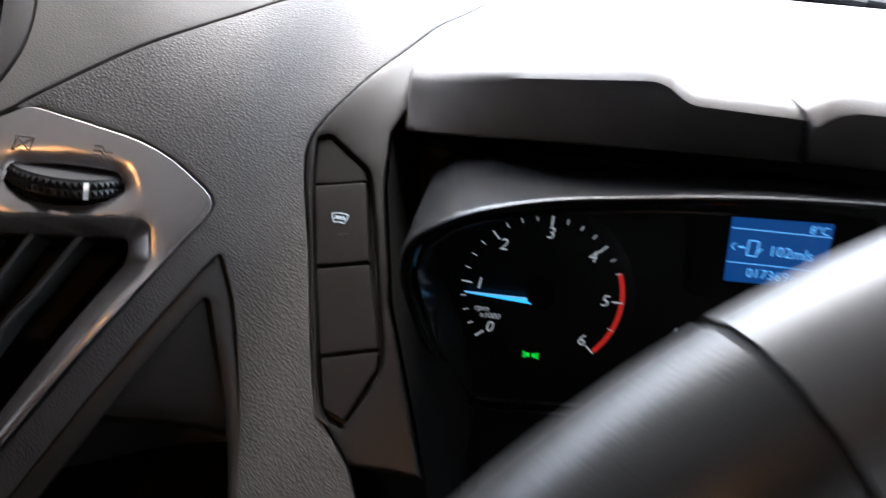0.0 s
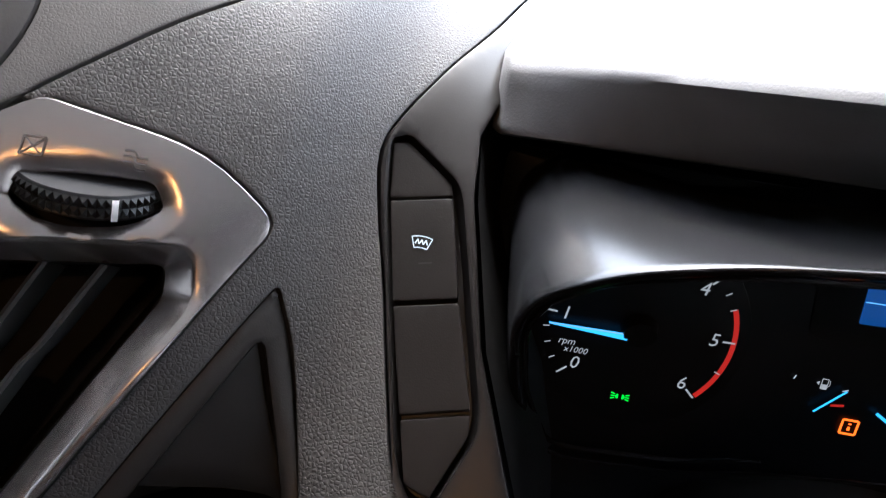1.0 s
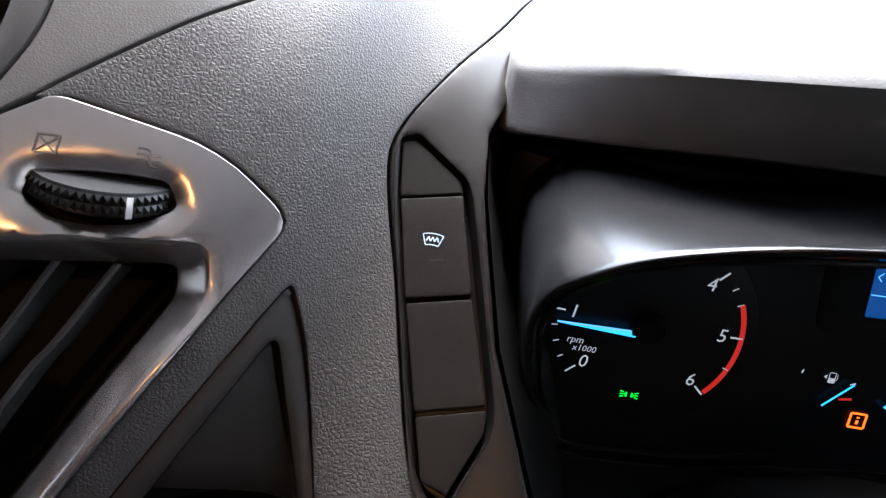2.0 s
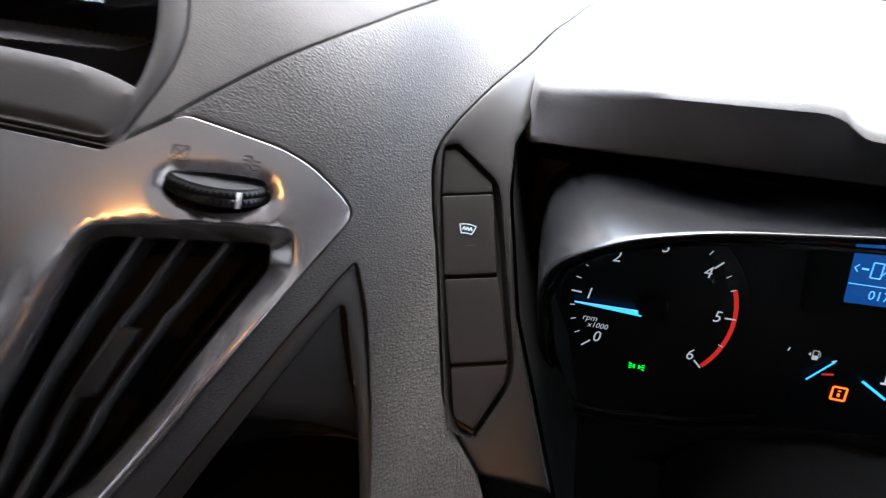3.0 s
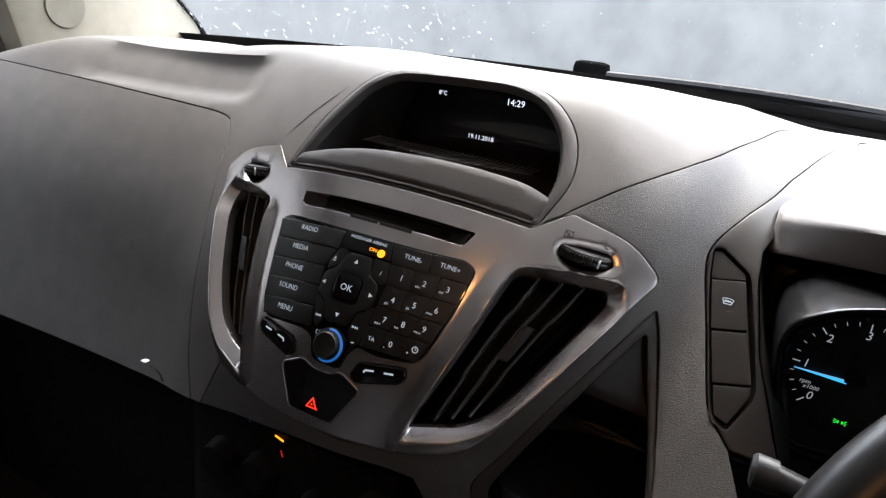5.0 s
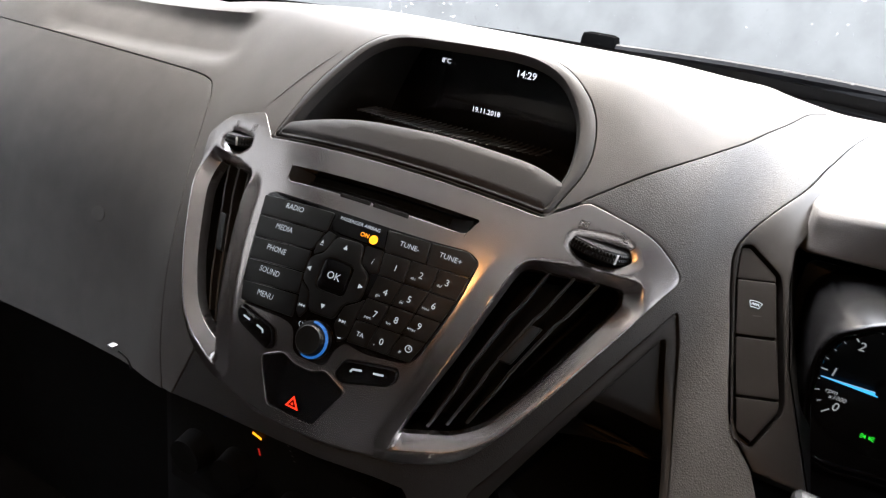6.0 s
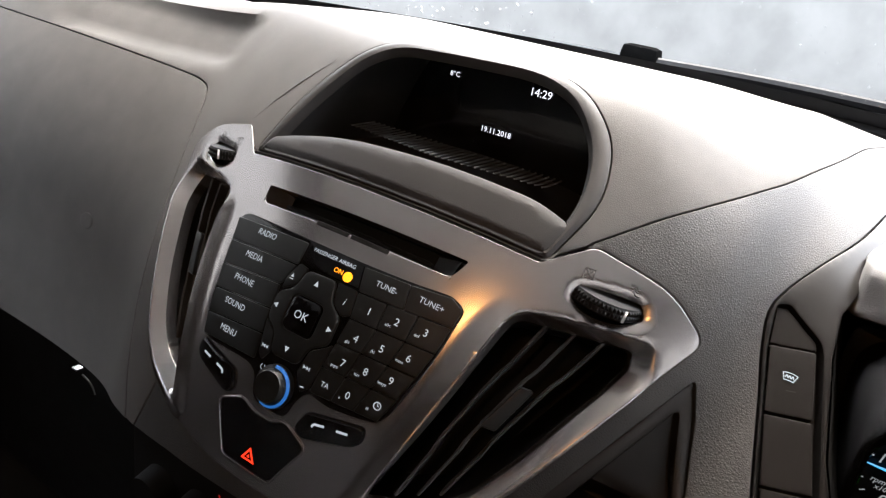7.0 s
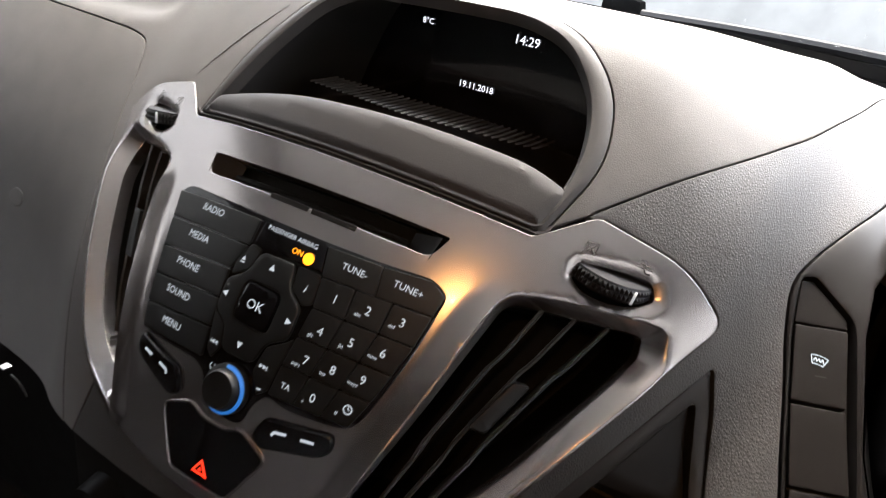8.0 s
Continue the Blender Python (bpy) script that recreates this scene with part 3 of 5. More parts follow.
part("airbag_mark", plate([(-0.350 + 0.012 * math.cos(a), -0.104 + 0.008 * math.sin(a)) for a in np.linspace(0, 2 * math.pi, 24, endpoint=False)], lift=0.0010, drop=0.002, r=0.0016, step=0.003), SKIN, dashboard)

# ---- screen hood, lining and display ----
part("hood_frame", plate(hood_rim, holes=[hood_in], lift=0.0012, drop=0.008, r=0.0035, step=0.003, grid=0.006), HOOD_TRIM, dashboard, "soft matt frame of the screen hood")
part("hood_sill", plate(rounded([(-0.1140, 0.0032, 0.003), (0.1170, 0.0032, 0.003), (0.1250, 0.0290, 0.008), (0.1000, 0.0362, 0.012), (0.0400, 0.0362, 0.04), (-0.0400, 0.0312, 0.05), (-0.0800, 0.0240, 0.03), (-0.1085, 0.0180, 0.006)]), lift=0.0018, drop=0.03, r=0.0060, step=0.003, grid=0.005), HOOD_TRIM, dashboard, "rounded taupe sill of the screen hood")
flank = curve_of([(-0.1440, 0.0270), (-0.1352, 0.0436), (-0.1225, 0.0630), (-0.1108, 0.0782), (-0.0980, 0.0930)], 0.004)
part("flank_crease", sweep([Vector(q) for q in dash(flank, -0.0002)], lambda t: oval(0.0016 * (1 - abs(2 * t - 1) ** 3) + 0.0002, 0.0003, 8)), SKIN, dashboard, "soft crease beside the screen hood")
SCREEN_Y = 0.354
bm = bmesh.new()
loop = dense(hood_in, 0.004)
if area(loop) < 0:
    loop = loop[::-1]
first = dash(inset(loop, -0.0004), -0.004)
before = [bm.verts.new(q) for q in first]
for k in range(1, 9):
    t = k / 8
    mid = np.array([0.005, 0, 1.708])
    ringp = [np.array([mid[0] + (q[0] - mid[0]) * (1 - 0.10 * t), q[1] + (SCREEN_Y + 0.004 - q[1]) * t, mid[2] + (q[2] - mid[2]) * (1 + (0.20 if q[2] > mid[2] else 0.0) * t)]) for q in first]
    after = [bm.verts.new(q) for q in ringp]
    for i in range(len(after)):
        j = (i + 1) % len(after)
        bm.faces.new((before[j], after[j], after[i], before[i]))
    before = after
part("hood_lining", bm, LINING, dashboard, "dark lining inside the screen hood")
for k in range(34):
    t0 = k / 33
    x = -0.075 + 0.16 * t0
    bm = bmesh.new()
    zf = 1.6935
    sweep([(x, 0.262 + 0.02 * abs(t0 - 0.5), zf - 0.0012), (x + 0.0022, 0.274, zf - 0.0005), (x + 0.0042, 0.296, zf + 0.0003)], [(-0.0009, 0), (0, 0.0010), (0.0009, 0)], bm=bm)
    part("shelf_rib", bm, SHELF, dashboard)

display = thing("info_display", (0.0, SCREEN_Y, 1.68), "black recessed display with white clock and date", "display")
part("screen", box((-0.115, SCREEN_Y, 1.66), (0.125, SCREEN_Y + 0.008, 1.752), 0.002), GLOSS_BLACK, display)
on_screen = plane_of((0, SCREEN_Y - 0.0006, 1.7), (1, 0, 0), (0, 0, 1))
lettering("clock_digits", "14:29", 0.0086, (0.0378, 0.0385), on_screen, SCREEN_TEXT, display)
lettering("temperature", "8\u00b0C", 0.0058, (-0.0390, 0.0370), on_screen, SCREEN_TEXT, display)
lettering("date_line", "19.11.2018", 0.0063, (0.0068, 0.0006), on_screen, SCREEN_TEXT, display)

# ---- centre fascia ----
fascia = thing("centre_fascia", (0, 0.1, 1.5), "glossy taupe plastic centre fascia with framed vent openings and disc slot", "fascia")
OPENING = [(0.1175, -0.0340, 0.008), (0.1420, -0.0292, 0.02), (0.1825, -0.0218, 0.004), (0.1835, -0.0330, 0.003), (0.1482, -0.1086, 0.04), (0.1290, -0.1405, 0.02), (0.1120, -0.1545, 0.02), (0.0775, -0.1668, 0.002), (0.0985, -0.1085, 0.05)]
RIDGE = [(0.1140, -0.0310, 0.010), (0.1420, -0.0222, 0.02), (0.1885, -0.0140, 0.006), (0.1925, -0.0330, 0.006), (0.1525, -0.1110, 0.05), (0.1320, -0.1455, 0.03), (0.1120, -0.1625, 0.02), (0.0735, -0.1765, 0.001), (0.0955, -0.1050, 0.05)]
GATE = [(0.1380, -0.0098, 0.003), (0.1400, -0.0022, 0.003), (0.1560, 0.0020, 0.02), (0.1740, 0.0036, 0.003), (0.1785, -0.0045, 0.003), (0.1705, -0.0118, 0.01), (0.1565, -0.0158, 0.02), (0.1450, -0.0150, 0.01)]
open_r, ridge_r, gate_r = rounded(OPENING), rounded(RIDGE, steps=6), rounded(GATE)
open_l, gate_l = mirror(open_r), mirror(gate_r)


def how_far(p, loop):
    """Distance of points to a closed outline."""
    a = np.array(loop)
    b = np.roll(a, -1, 0)
    d = b - a
    best = np.full(len(p), 1e9)
    for q, e in zip(a, d):
        t = np.clip(((p - q) @ e) / max(float(e @ e), 1e-12), 0, 1)
        best = np.minimum(best, np.hypot(*(p - q - t[:, None] * e).T))
    return best


def within(p, loop):
    a = np.array(loop)
    odd = np.zeros(len(p), bool)
    for (ax, ay), (bx, by) in zip(a, np.roll(a, -1, 0)):
        if ay != by:
            odd ^= ((ay > p[:, 1]) != (by > p[:, 1])) & (p[:, 0] < ax + (p[:, 1] - ay) * (bx - ax) / (by - ay))
    return odd


F0, RISE = 0.0007, 0.0050


def fascia_surf(points, lift=0.0):
    """The fascia over the dash: folds up to a ridge round each vent, then down into the opening, with a dip round the thumbwheel."""
    p = np.asarray(points, float).reshape(-1, 2)
    q = np.stack([np.abs(p[:, 0]), p[:, 1]], 1)
    ridge, mouth, dip = how_far(q, ridge_r), how_far(q, open_r), how_far(q, gate_r)
    rise = RISE * (1 - ease(-0.056, -0.024, q[:, 1]))
    h = rise * np.maximum(0, 1 - ridge / 0.0125)
    inner = within(q, ridge_r)
    h = np.where(inner, rise - 0.0100 * ridge / np.maximum(ridge + mouth, 1e-6), h)
    h = np.where(ridge < 0.0012, h - 0.0008 * (1 - ridge / 0.0012) ** 2, h)
    h = np.where(within(q, open_r), rise - 0.0100, h)
    h = h - 0.0024 * np.where(within(q, gate_r), 1.0, np.maximum(0, 1 - dip / 0.0042)) * (1 - inner)
    return dash(p, np.reshape(lift, (-1,)) + h)


ring_r = ridge_r if area(ridge_r) > 0 else ridge_r[::-1]
folds_r = [inset(ring_r, d) for d in (0.0012, 0.0004, -0.0006)]
slot = rounded([(-0.076, -0.0190, 0.002), (-0.074, -0.0318, 0.005), (0.0745, -0.0300, 0.005), (0.080, -0.0170, 0.002)])
part("fascia_panel", plate(fascia_rim, surf=fascia_surf, holes=[open_r, open_l, gate_r, gate_l, slot], lift=F0, drop=0.008, r=0.00025, step=0.003, grid=0.0034, folds=[*folds_r, *[mirror(f) for f in folds_r]]), FASCIA, fascia, sharp=50)
for sx in (-1, 1):
    bm = bmesh.new()
    corners = [(sx * 0.0765, -0.0187), (sx * 0.0745, -0.0312), (sx * 0.060, -0.0308), (sx * 0.060, -0.0192)]
    q, d = dash(corners, 0.001), dash(corners, -0.010)
    vs = [bm.verts.new(p) for p in (q[0], q[1], d[2], d[3])]
    bm.faces.new(vs if sx > 0 else vs[::-1])
    part("slot_end", bm, SMOOTH_TRIM, fascia, "sloped glossy end of the disc slot")
part("slot_well", well(slot, dash, F0 - 0.001, 0.014, 0.0), BLACK, fascia, "dark disc slot")
part("slot_flap", plate(rounded([(-0.057, -0.0265), (-0.057, -0.0295), (0.060, -0.0285), (0.060, -0.0255)], 0.0008), lift=-0.004, drop=0.006, r=0.0005, grid=0.006), BLACK, fascia)
for x0, x1 in ((-0.022, 0.004), (0.006, 0.034)):
    part("slot_lip", plate(rounded([(x0, -0.0300), (x0, -0.0330), (x1, -0.0330), (x1, -0.0300)], 0.0006), lift=F0 + 0.0003, drop=0.003, r=0.0004, grid=0.005), SMOOTH_TRIM, fascia)


# ---- air vents ----
def air_vent(side):
    flip = (lambda pts: pts) if side > 0 else mirror
    vent = thing("air_vent", tuple(dash([(side * 0.13, -0.10)])[0]), "black slatted air vent with a knurled thumbwheel", "air vent", "air vents")
    part("duct", well(flip(open_r), fascia_surf, F0 - 0.001, 0.045, 0.0), BLACK, vent, "dark vent duct")
    part("wheel_recess", well(flip(gate_r), fascia_surf, F0 - 0.001, 0.010, 0.001), BLACK, vent)
    for t in (0.25, 0.50, 0.75):
        a = np.array([0.118, -0.033]) * (1 - t) + np.array([0.182, -0.023]) * t
        b = np.array([0.0815, -0.165]) * (1 - t) + np.array([0.128, -0.1405]) * t
        line = []
        for u in np.linspace(0.0, 0.99, 25):
            jog = 0.0013 * float(ease(0.22, 0.30, u)) - 0.0013 * float(ease(0.66, 0.74, u))
            line.append((side * (a[0] + (b[0] - a[0]) * u - jog), a[1] + (b[1] - a[1]) * u))
        bm = bmesh.new()
        tops = []
        for w, lift in ((-0.0011, -0.0093), (0.0000, -0.0084), (0.0011, -0.0093), (0.0036, -0.026), (0.0020, -0.026)):
            p = np.array(line)
            p[:, 0] += w * side
            tops.append([bm.verts.new(q) for q in dash(p, lift)])
        m = len(tops)
        for j in range(len(line) - 1):
            for k in range(m):
                n = (k + 1) % m
                bm.faces.new((tops[k][j], tops[n][j], tops[n][j + 1], tops[k][j + 1]))
        for end in (0, len(line) - 1):
            bm.faces.new([tops[k][end] for k in range(m)])
        bmesh.ops.recalc_face_normals(bm, faces=bm.faces)
        part("slat", bm, SLAT, vent)
    tab = rounded(flip([(0.1345, -0.0690), (0.1425, -0.0680), (0.1310, -0.0985), (0.1220, -0.0990)]), 0.002)
    part("slider_tab", plate(tab, lift=-0.0060, drop=0.008, r=0.0012, step=0.002, grid=0.003), KEY, vent)
    # thumbwheel: a disc that peers out of its recess
    p0, px, pv = dash([(side * 0.1585, -0.0035), (side * 0.1600, -0.0035), (side * 0.1585, -0.0020)], 0.0)
    ex, ev = Vector(px - p0).normalized() * side, Vector(pv - p0).normalized()
    en = ex.cross(ev).normalized() if side > 0 else ex.cross(ev).normalized()
    ex = (ex + ev * 0.07 * side).normalized()
    ev = (ev - ex * ev.dot(ex)).normalized()
    axis = (ev * 0.86 + en * 0.51).normalized()
    front = (axis.cross(ex)).normalized() * -1
    if front.dot(en) < 0:
        front = -front
    c = Vector(p0) - front * (0.0204 if side > 0 else 0.0212) + en * 0.0040 - ev * 0.0052 - ex * (0.0004 + 0.0011 * side)
    rad, half = 0.0234, 0.0042
    around = lambda a, r, h: c + (ex * math.cos(a) + front * math.sin(a)) * r + axis * h
    bm = bmesh.new()
    n = 60
    rings = [[bm.verts.new(around(2 * math.pi * k / n, r, h)) for k in range(n)] for r, h in ((rad - 0.0035, half + 0.0002), (rad - 0.0012, half), (rad - 0.0006, half - 0.0008), (rad - 0.0006, -half + 0.0008), (rad - 0.0012, -half))]
    for a, b in zip(rings, rings[1:]):
        for k in range(n):
            j = (k + 1) % n
            bm.faces.new((a[k], b[k], b[j], a[j]))
    bm.faces.new(rings[0])
    bm.faces.new(rings[-1][::-1])
    bmesh.ops.recalc_face_normals(bm, faces=bm.faces)
    dial = part("thumbwheel", bm, RUBBER, vent, "black knurled thumbwheel")
    bm = bmesh.new()
    for row in range(2):
        h0 = half - 0.0008 - row * 0.0034
        for k in range(n):
            a0, a1 = 2 * math.pi * k / n, 2 * math.pi * (k + 1) / n
            q = [bm.verts.new(around(a, rad - 0.0005, h)) for a, h in ((a0, h0), (a1, h0), (a1, h0 - 0.0033), (a0, h0 - 0.0033))]
            tip = bm.verts.new(around((a0 + a1) / 2, rad + 0.0007, h0 - 0.00165))
            for i in range(4):
                bm.faces.new((q[i], q[(i + 1) % 4], tip))
    bmesh.ops.recalc_face_normals(bm, faces=bm.faces)
    tagged(part("knurling", bm, KEY, dial, sharp=5), kind="stuff")
    bm = bmesh.new()
    am = math.pi / 2 - 0.42
    v4 = [[bm.verts.new(around(am + da, rad + 0.0009, h)) for h in (half - 0.0006, -half + 0.0006)] for da in (-0.04, 0.04)]
    bm.faces.new((v4[0][0], v4[1][0], v4[1][1], v4[0][1]))
    bmesh.ops.solidify(bm, geom=bm.faces[:], thickness=0.0012)
    part("white_mark", bm, MARK, dial)
    # embossed symbols as flat strokes, greyed for the shade of their relief: closed box and three air waves
    cx, cv = side * 0.1416, 0.0062
    sq = [(cx + dx, cv + dy + dx * 0.12) for dx, dy in ((-0.0028, -0.003), (0.0028, -0.003), (0.0028, 0.003), (-0.0028, 0.003))]
    lines = [stroke(sq[i], sq[(i + 1) % 4], 0.0004) for i in range(4)] + [stroke(sq[0], sq[2], 0.0004), stroke(sq[1], sq[3], 0.0004)]
    shapes("closed_symbol", lines, fascia_surf, GREY_MARK, vent, F0 + 0.0007)
    waves = []
    for k in range(3):
        pts = [(side * 0.1676 + 0.0009 * math.sin(u * 6.28) * 0.9 + (u - 0.5) * 0.0065, 0.0108 - k * 0.0019 + 0.0006 * math.sin(u * 6.28) - (u - 0.5) * 0.0012) for u in np.linspace(0, 1, 9)]
        waves += [stroke(pts[i], pts[i + 1], 0.0005) for i in range(8)]
    shapes("airflow_symbol", waves, fascia_surf, GREY_MARK, vent, F0 + 0.0007)
    return vent


air_vent(1)
air_vent(-1)

# ---- keypad ----
keypad = thing("radio_keypad", tuple(dash([(0, -0.12)])[0]), "black radio keypad with white lettered keys", "keypad")
B0, K0 = F0 + 0.0006, F0 + 0.0022
base = rounded([(-0.0885, -0.0470, 0.004), (-0.0810, -0.0420, 0.006), (-0.015, -0.0432, 0.01), (0.022, -0.0432, 0.01), (0.0560, -0.0418, 0.01), (0.0816, -0.0390, 0.005), (0.0908, -0.0440, 0.004), (0.0870, -0.0784, 0.02), (0.0768, -0.1133, 0.01), (0.0715, -0.1220, 0.004), (0.0627, -0.1245, 0.01), (0.0396, -0.1278, 0.01), (0.0256, -0.1255, 0.004), (0.020, -0.1330, 0.01), (0.017, -0.146, 0.01), (-0.010, -0.146, 0.01), (-0.0150, -0.130, 0.008), (-0.0240, -0.1268, 0.006), (-0.066, -0.1275, 0.006), (-0.0740, -0.117, 0.01)])
part("key_base", plate(base, lift=B0, drop=0.003, r=0.001, grid=0.006), GLOSS_BLACK, keypad)
LEFT = [(-0.0868, -0.0470), (-0.0822, -0.0630), (-0.0785, -0.0795), (-0.0750, -0.0955), (-0.0722, -0.1115), (-0.0680, -0.1255)]
RIGHT = [(-0.0185, -0.0455), (-0.0185, -0.0610), (-0.0235, -0.0760), (-0.0220, -0.0920), (-0.0200, -0.1075), (-0.0185, -0.1235)]
NAMES = ["RADIO", "MEDIA", "PHONE", "SOUND", "MENU"]
SPOTS = [(-0.0522, -0.0512), (-0.0535, -0.0676), (-0.0522, -0.0838), (-0.0505, -0.0998), (-0.0465, -0.1160)]
for k, word in enumerate(NAMES):
    q = [LEFT[k], LEFT[k + 1], RIGHT[k + 1], RIGHT[k]]
    q = [(q[0][0], q[0][1] - 0.0004), (q[1][0], q[1][1] + 0.0004), (q[2][0], q[2][1] + 0.0004), (q[3][0], q[3][1] - 0.0004)]
    key = part("menu_key", plate(rounded(q, 0.0015), lift=K0, drop=0.0016, r=0.0007, grid=0.006, step=0.003), KEY, keypad)
    lettering("legend", word, 0.0057, SPOTS[k], dash, WHITE, key, K0 + 0.0002)


def key_cell(name, corners, text="", at=None, size=0.0062, letters=""):
    """One key as a four-sided or five-sided cap, with its legend and the small letters beside it."""
    cap = part(name, plate(rounded(corners, 0.0010), lift=K0, drop=0.0016, r=0.0006, grid=0.006, step=0.003), KEY, keypad)
    if text:
        lettering("legend", text, size, at, dash, WHITE, cap, K0 + 0.0002)
    if letters:
        lettering("small_letters", letters, 0.0027, (at[0] - 0.0042, at[1] - 0.0033), dash, WHITE, cap, K0 + 0.0002)
    return cap


key_cell("tune_key", [(0.0255, -0.0452), (0.0290, -0.0598), (0.0586, -0.0588), (0.0562, -0.0436)], "TUNE-", (0.0440, -0.0512), 0.0049)
key_cell("tune_key", [(0.0568, -0.0436), (0.0592, -0.0588), (0.0880, -0.0560), (0.0895, -0.0450), (0.0812, -0.0406)], "TUNE+", (0.0722, -0.0490), 0.0049)
ROW_L = [(0.0290, -0.0604), (0.0312, -0.0762), (0.0298, -0.0922), (0.0278, -0.1080), (0.0264, -0.1242)]
ROW_R = [(0.0880, -0.0566), (0.0856, -0.0735), (0.0814, -0.0898), (0.0768, -0.1056), (0.0708, -0.1212)]
DIGITS = [((0.0409, -0.0680), (0.0587, -0.0666), (0.0762, -0.0650)), ((0.0406, -0.0852), (0.0572, -0.0838), (0.0734, -0.0819)), ((0.0394, -0.1008), (0.0540, -0.0993), (0.0695, -0.0974)), ((0.0345, -0.1165), (0.0497, -0.1156), (0.0672, -0.1133))]
SIGNS = [("1", "2", "3"), ("4", "5", "6"), ("7", "8", "9"), ("TA", "0", "")]
SMALL = [("", "abc", "def"), ("ghi", "jkl", "mno"), ("pqrs", "tuv", "wxyz"), ("", "+", "#")]
for row in range(4):
    for col in range(3):
        cell = []
        for (l, r), edge in (((ROW_L[row], ROW_R[row]), 0), ((ROW_L[row + 1], ROW_R[row + 1]), 1)):
            a, b = np.array(l), np.array(r)
            pair = [a + (b - a) * (col + 0.012) / 3, a + (b - a) * (col + 0.988) / 3]
            cell += [tuple(q + (0, -0.0002 if edge == 0 else 0.0003)) for q in (pair if edge == 0 else pair[::-1])]
        x, v = DIGITS[row][col]
        cap = key_cell("number_key", cell, SIGNS[row][col], (x, v), 0.0042 if row == 3 and col == 0 else 0.0062, SMALL[row][col])
        if row == 3 and col == 2:
            ringpts = [(x + 0.0006 + 0.0021 * math.cos(a), v + 0.0004 + 0.0021 * math.sin(a)) for a in np.linspace(0, 2 * math.pi, 15)]
            shapes("clock_symbol", [stroke(ringpts[i], ringpts[i + 1], 0.0006) for i in range(14)] + [stroke((x + 0.0006, v + 0.0004), (x + 0.0006, v + 0.0018), 0.0005), stroke((x + 0.0006, v + 0.0004), (x + 0.0016, v + 0.0004), 0.0005)], dash, WHITE, cap, K0 + 0.0002)

bm = plate(rounded([(-0.0148, -0.0455), (-0.0158, -0.0575), (-0.0080, -0.0590), (0.0283, -0.0590), (0.0248, -0.0450)], 0.001), lift=K0, drop=0.0016, r=0.0005, grid=0.006)
notice = part("airbag_notice", bm, GLOSS_BLACK, keypad, "gloss black airbag status window")
lettering("legend", "PASSENGER AIRBAG", 0.0036, (0.0046, -0.0480), dash, WHITE, notice, K0 + 0.0003)
lettering("legend", "ON", 0.0044, (0.0112, -0.0541), dash, AMBER, notice, K0 + 0.0003)
shapes("amber_dot", [[(0.0186 + 0.0032 * math.cos(a), -0.0551 + 0.0032 * math.sin(a)) for a in np.linspace(0, 2 * math.pi, 18, endpoint=False)]], dash, AMBER, notice, K0 + 0.0003)
CX = 0.0024
CORNERS = [
    ("eject_key", [(-0.0165, -0.0590), (-0.0092, -0.0604), (-0.0118, -0.0722), (-0.0212, -0.0778), (-0.0215, -0.0700)]),
    ("info_key", [(0.0148, -0.0600), (0.0284, -0.0600), (0.0305, -0.0752), (0.0258, -0.0776), (0.0168, -0.0722)]),
    ("previous_key", [(-0.0212, -0.0975), (-0.0120, -0.1036), (-0.0092, -0.1150), (-0.0130, -0.1215), (-0.0172, -0.1180)]),
    ("next_key", [(0.0258, -0.0972), (0.0290, -0.0940), (0.0256, -0.1228), (0.0205, -0.1270), (0.0140, -0.1172), (0.0165, -0.1036)]),
]
caps = {name: part(name, plate(rounded(q, 0.0015), lift=K0 - 0.0002, drop=0.0014, r=0.0006, step=0.003, grid=0.005), KEY, keypad) for name, q in CORNERS}
pad_ring = rounded([(CX + x, v) for x, v in ((-0.0105, -0.0610), (0.0110, -0.0600), (0.0140, -0.0730), (0.0236, -0.0790), (0.0240, -0.0960), (0.0135, -0.1020), (0.0100, -0.1145), (-0.0100, -0.1150), (-0.0140, -0.1020), (-0.0236, -0.0965), (-0.0240, -0.0800), (-0.0140, -0.0740))], 0.004)
hole = rounded([(CX - 0.0118, -0.0765), (CX - 0.0118, -0.0985), (CX + 0.0118, -0.0985), (CX + 0.0118, -0.0765)], 0.005)
ring_key = part("direction_ring", plate(pad_ring, holes=[hole], lift=K0 + 0.0008, drop=0.0024, r=0.0010, step=0.002, grid=0.004), KEY, keypad)
TRI = 0.0021


def pointer(x, v, a, r=TRI):
    return [(x + r * math.cos(radians(a + b)), v + r * math.sin(radians(a + b))) for b in (0, 125, 235)]


for x, v, a in ((CX, -0.0668, 90), (CX - 0.0205, -0.0878, 180), (CX + 0.0205, -0.0874, 0), (CX, -0.1082, 270)):
    shapes("arrow", [pointer(x, v, a)], dash, WHITE, ring_key, K0 + 0.0011)
ok = part("ok_key", plate(rounded([(CX - 0.0108, -0.0772), (CX - 0.0108, -0.0978), (CX + 0.0108, -0.0978), (CX + 0.0108, -0.0772)], 0.0045), lift=K0 + 0.0014, drop=0.003, r=0.001, step=0.002, grid=0.004), GLOSS_BLACK, keypad)
lettering("legend", "OK", 0.0072, (CX, -0.0875), dash, WHITE, ok, K0 + 0.0017)
shapes("eject_symbol", [pointer(-0.0172, -0.0680, 90, 0.0015), stroke((-0.0187, -0.0700), (-0.0157, -0.0700), 0.0006)], dash, WHITE, caps["eject_key"], K0 + 0.0001)
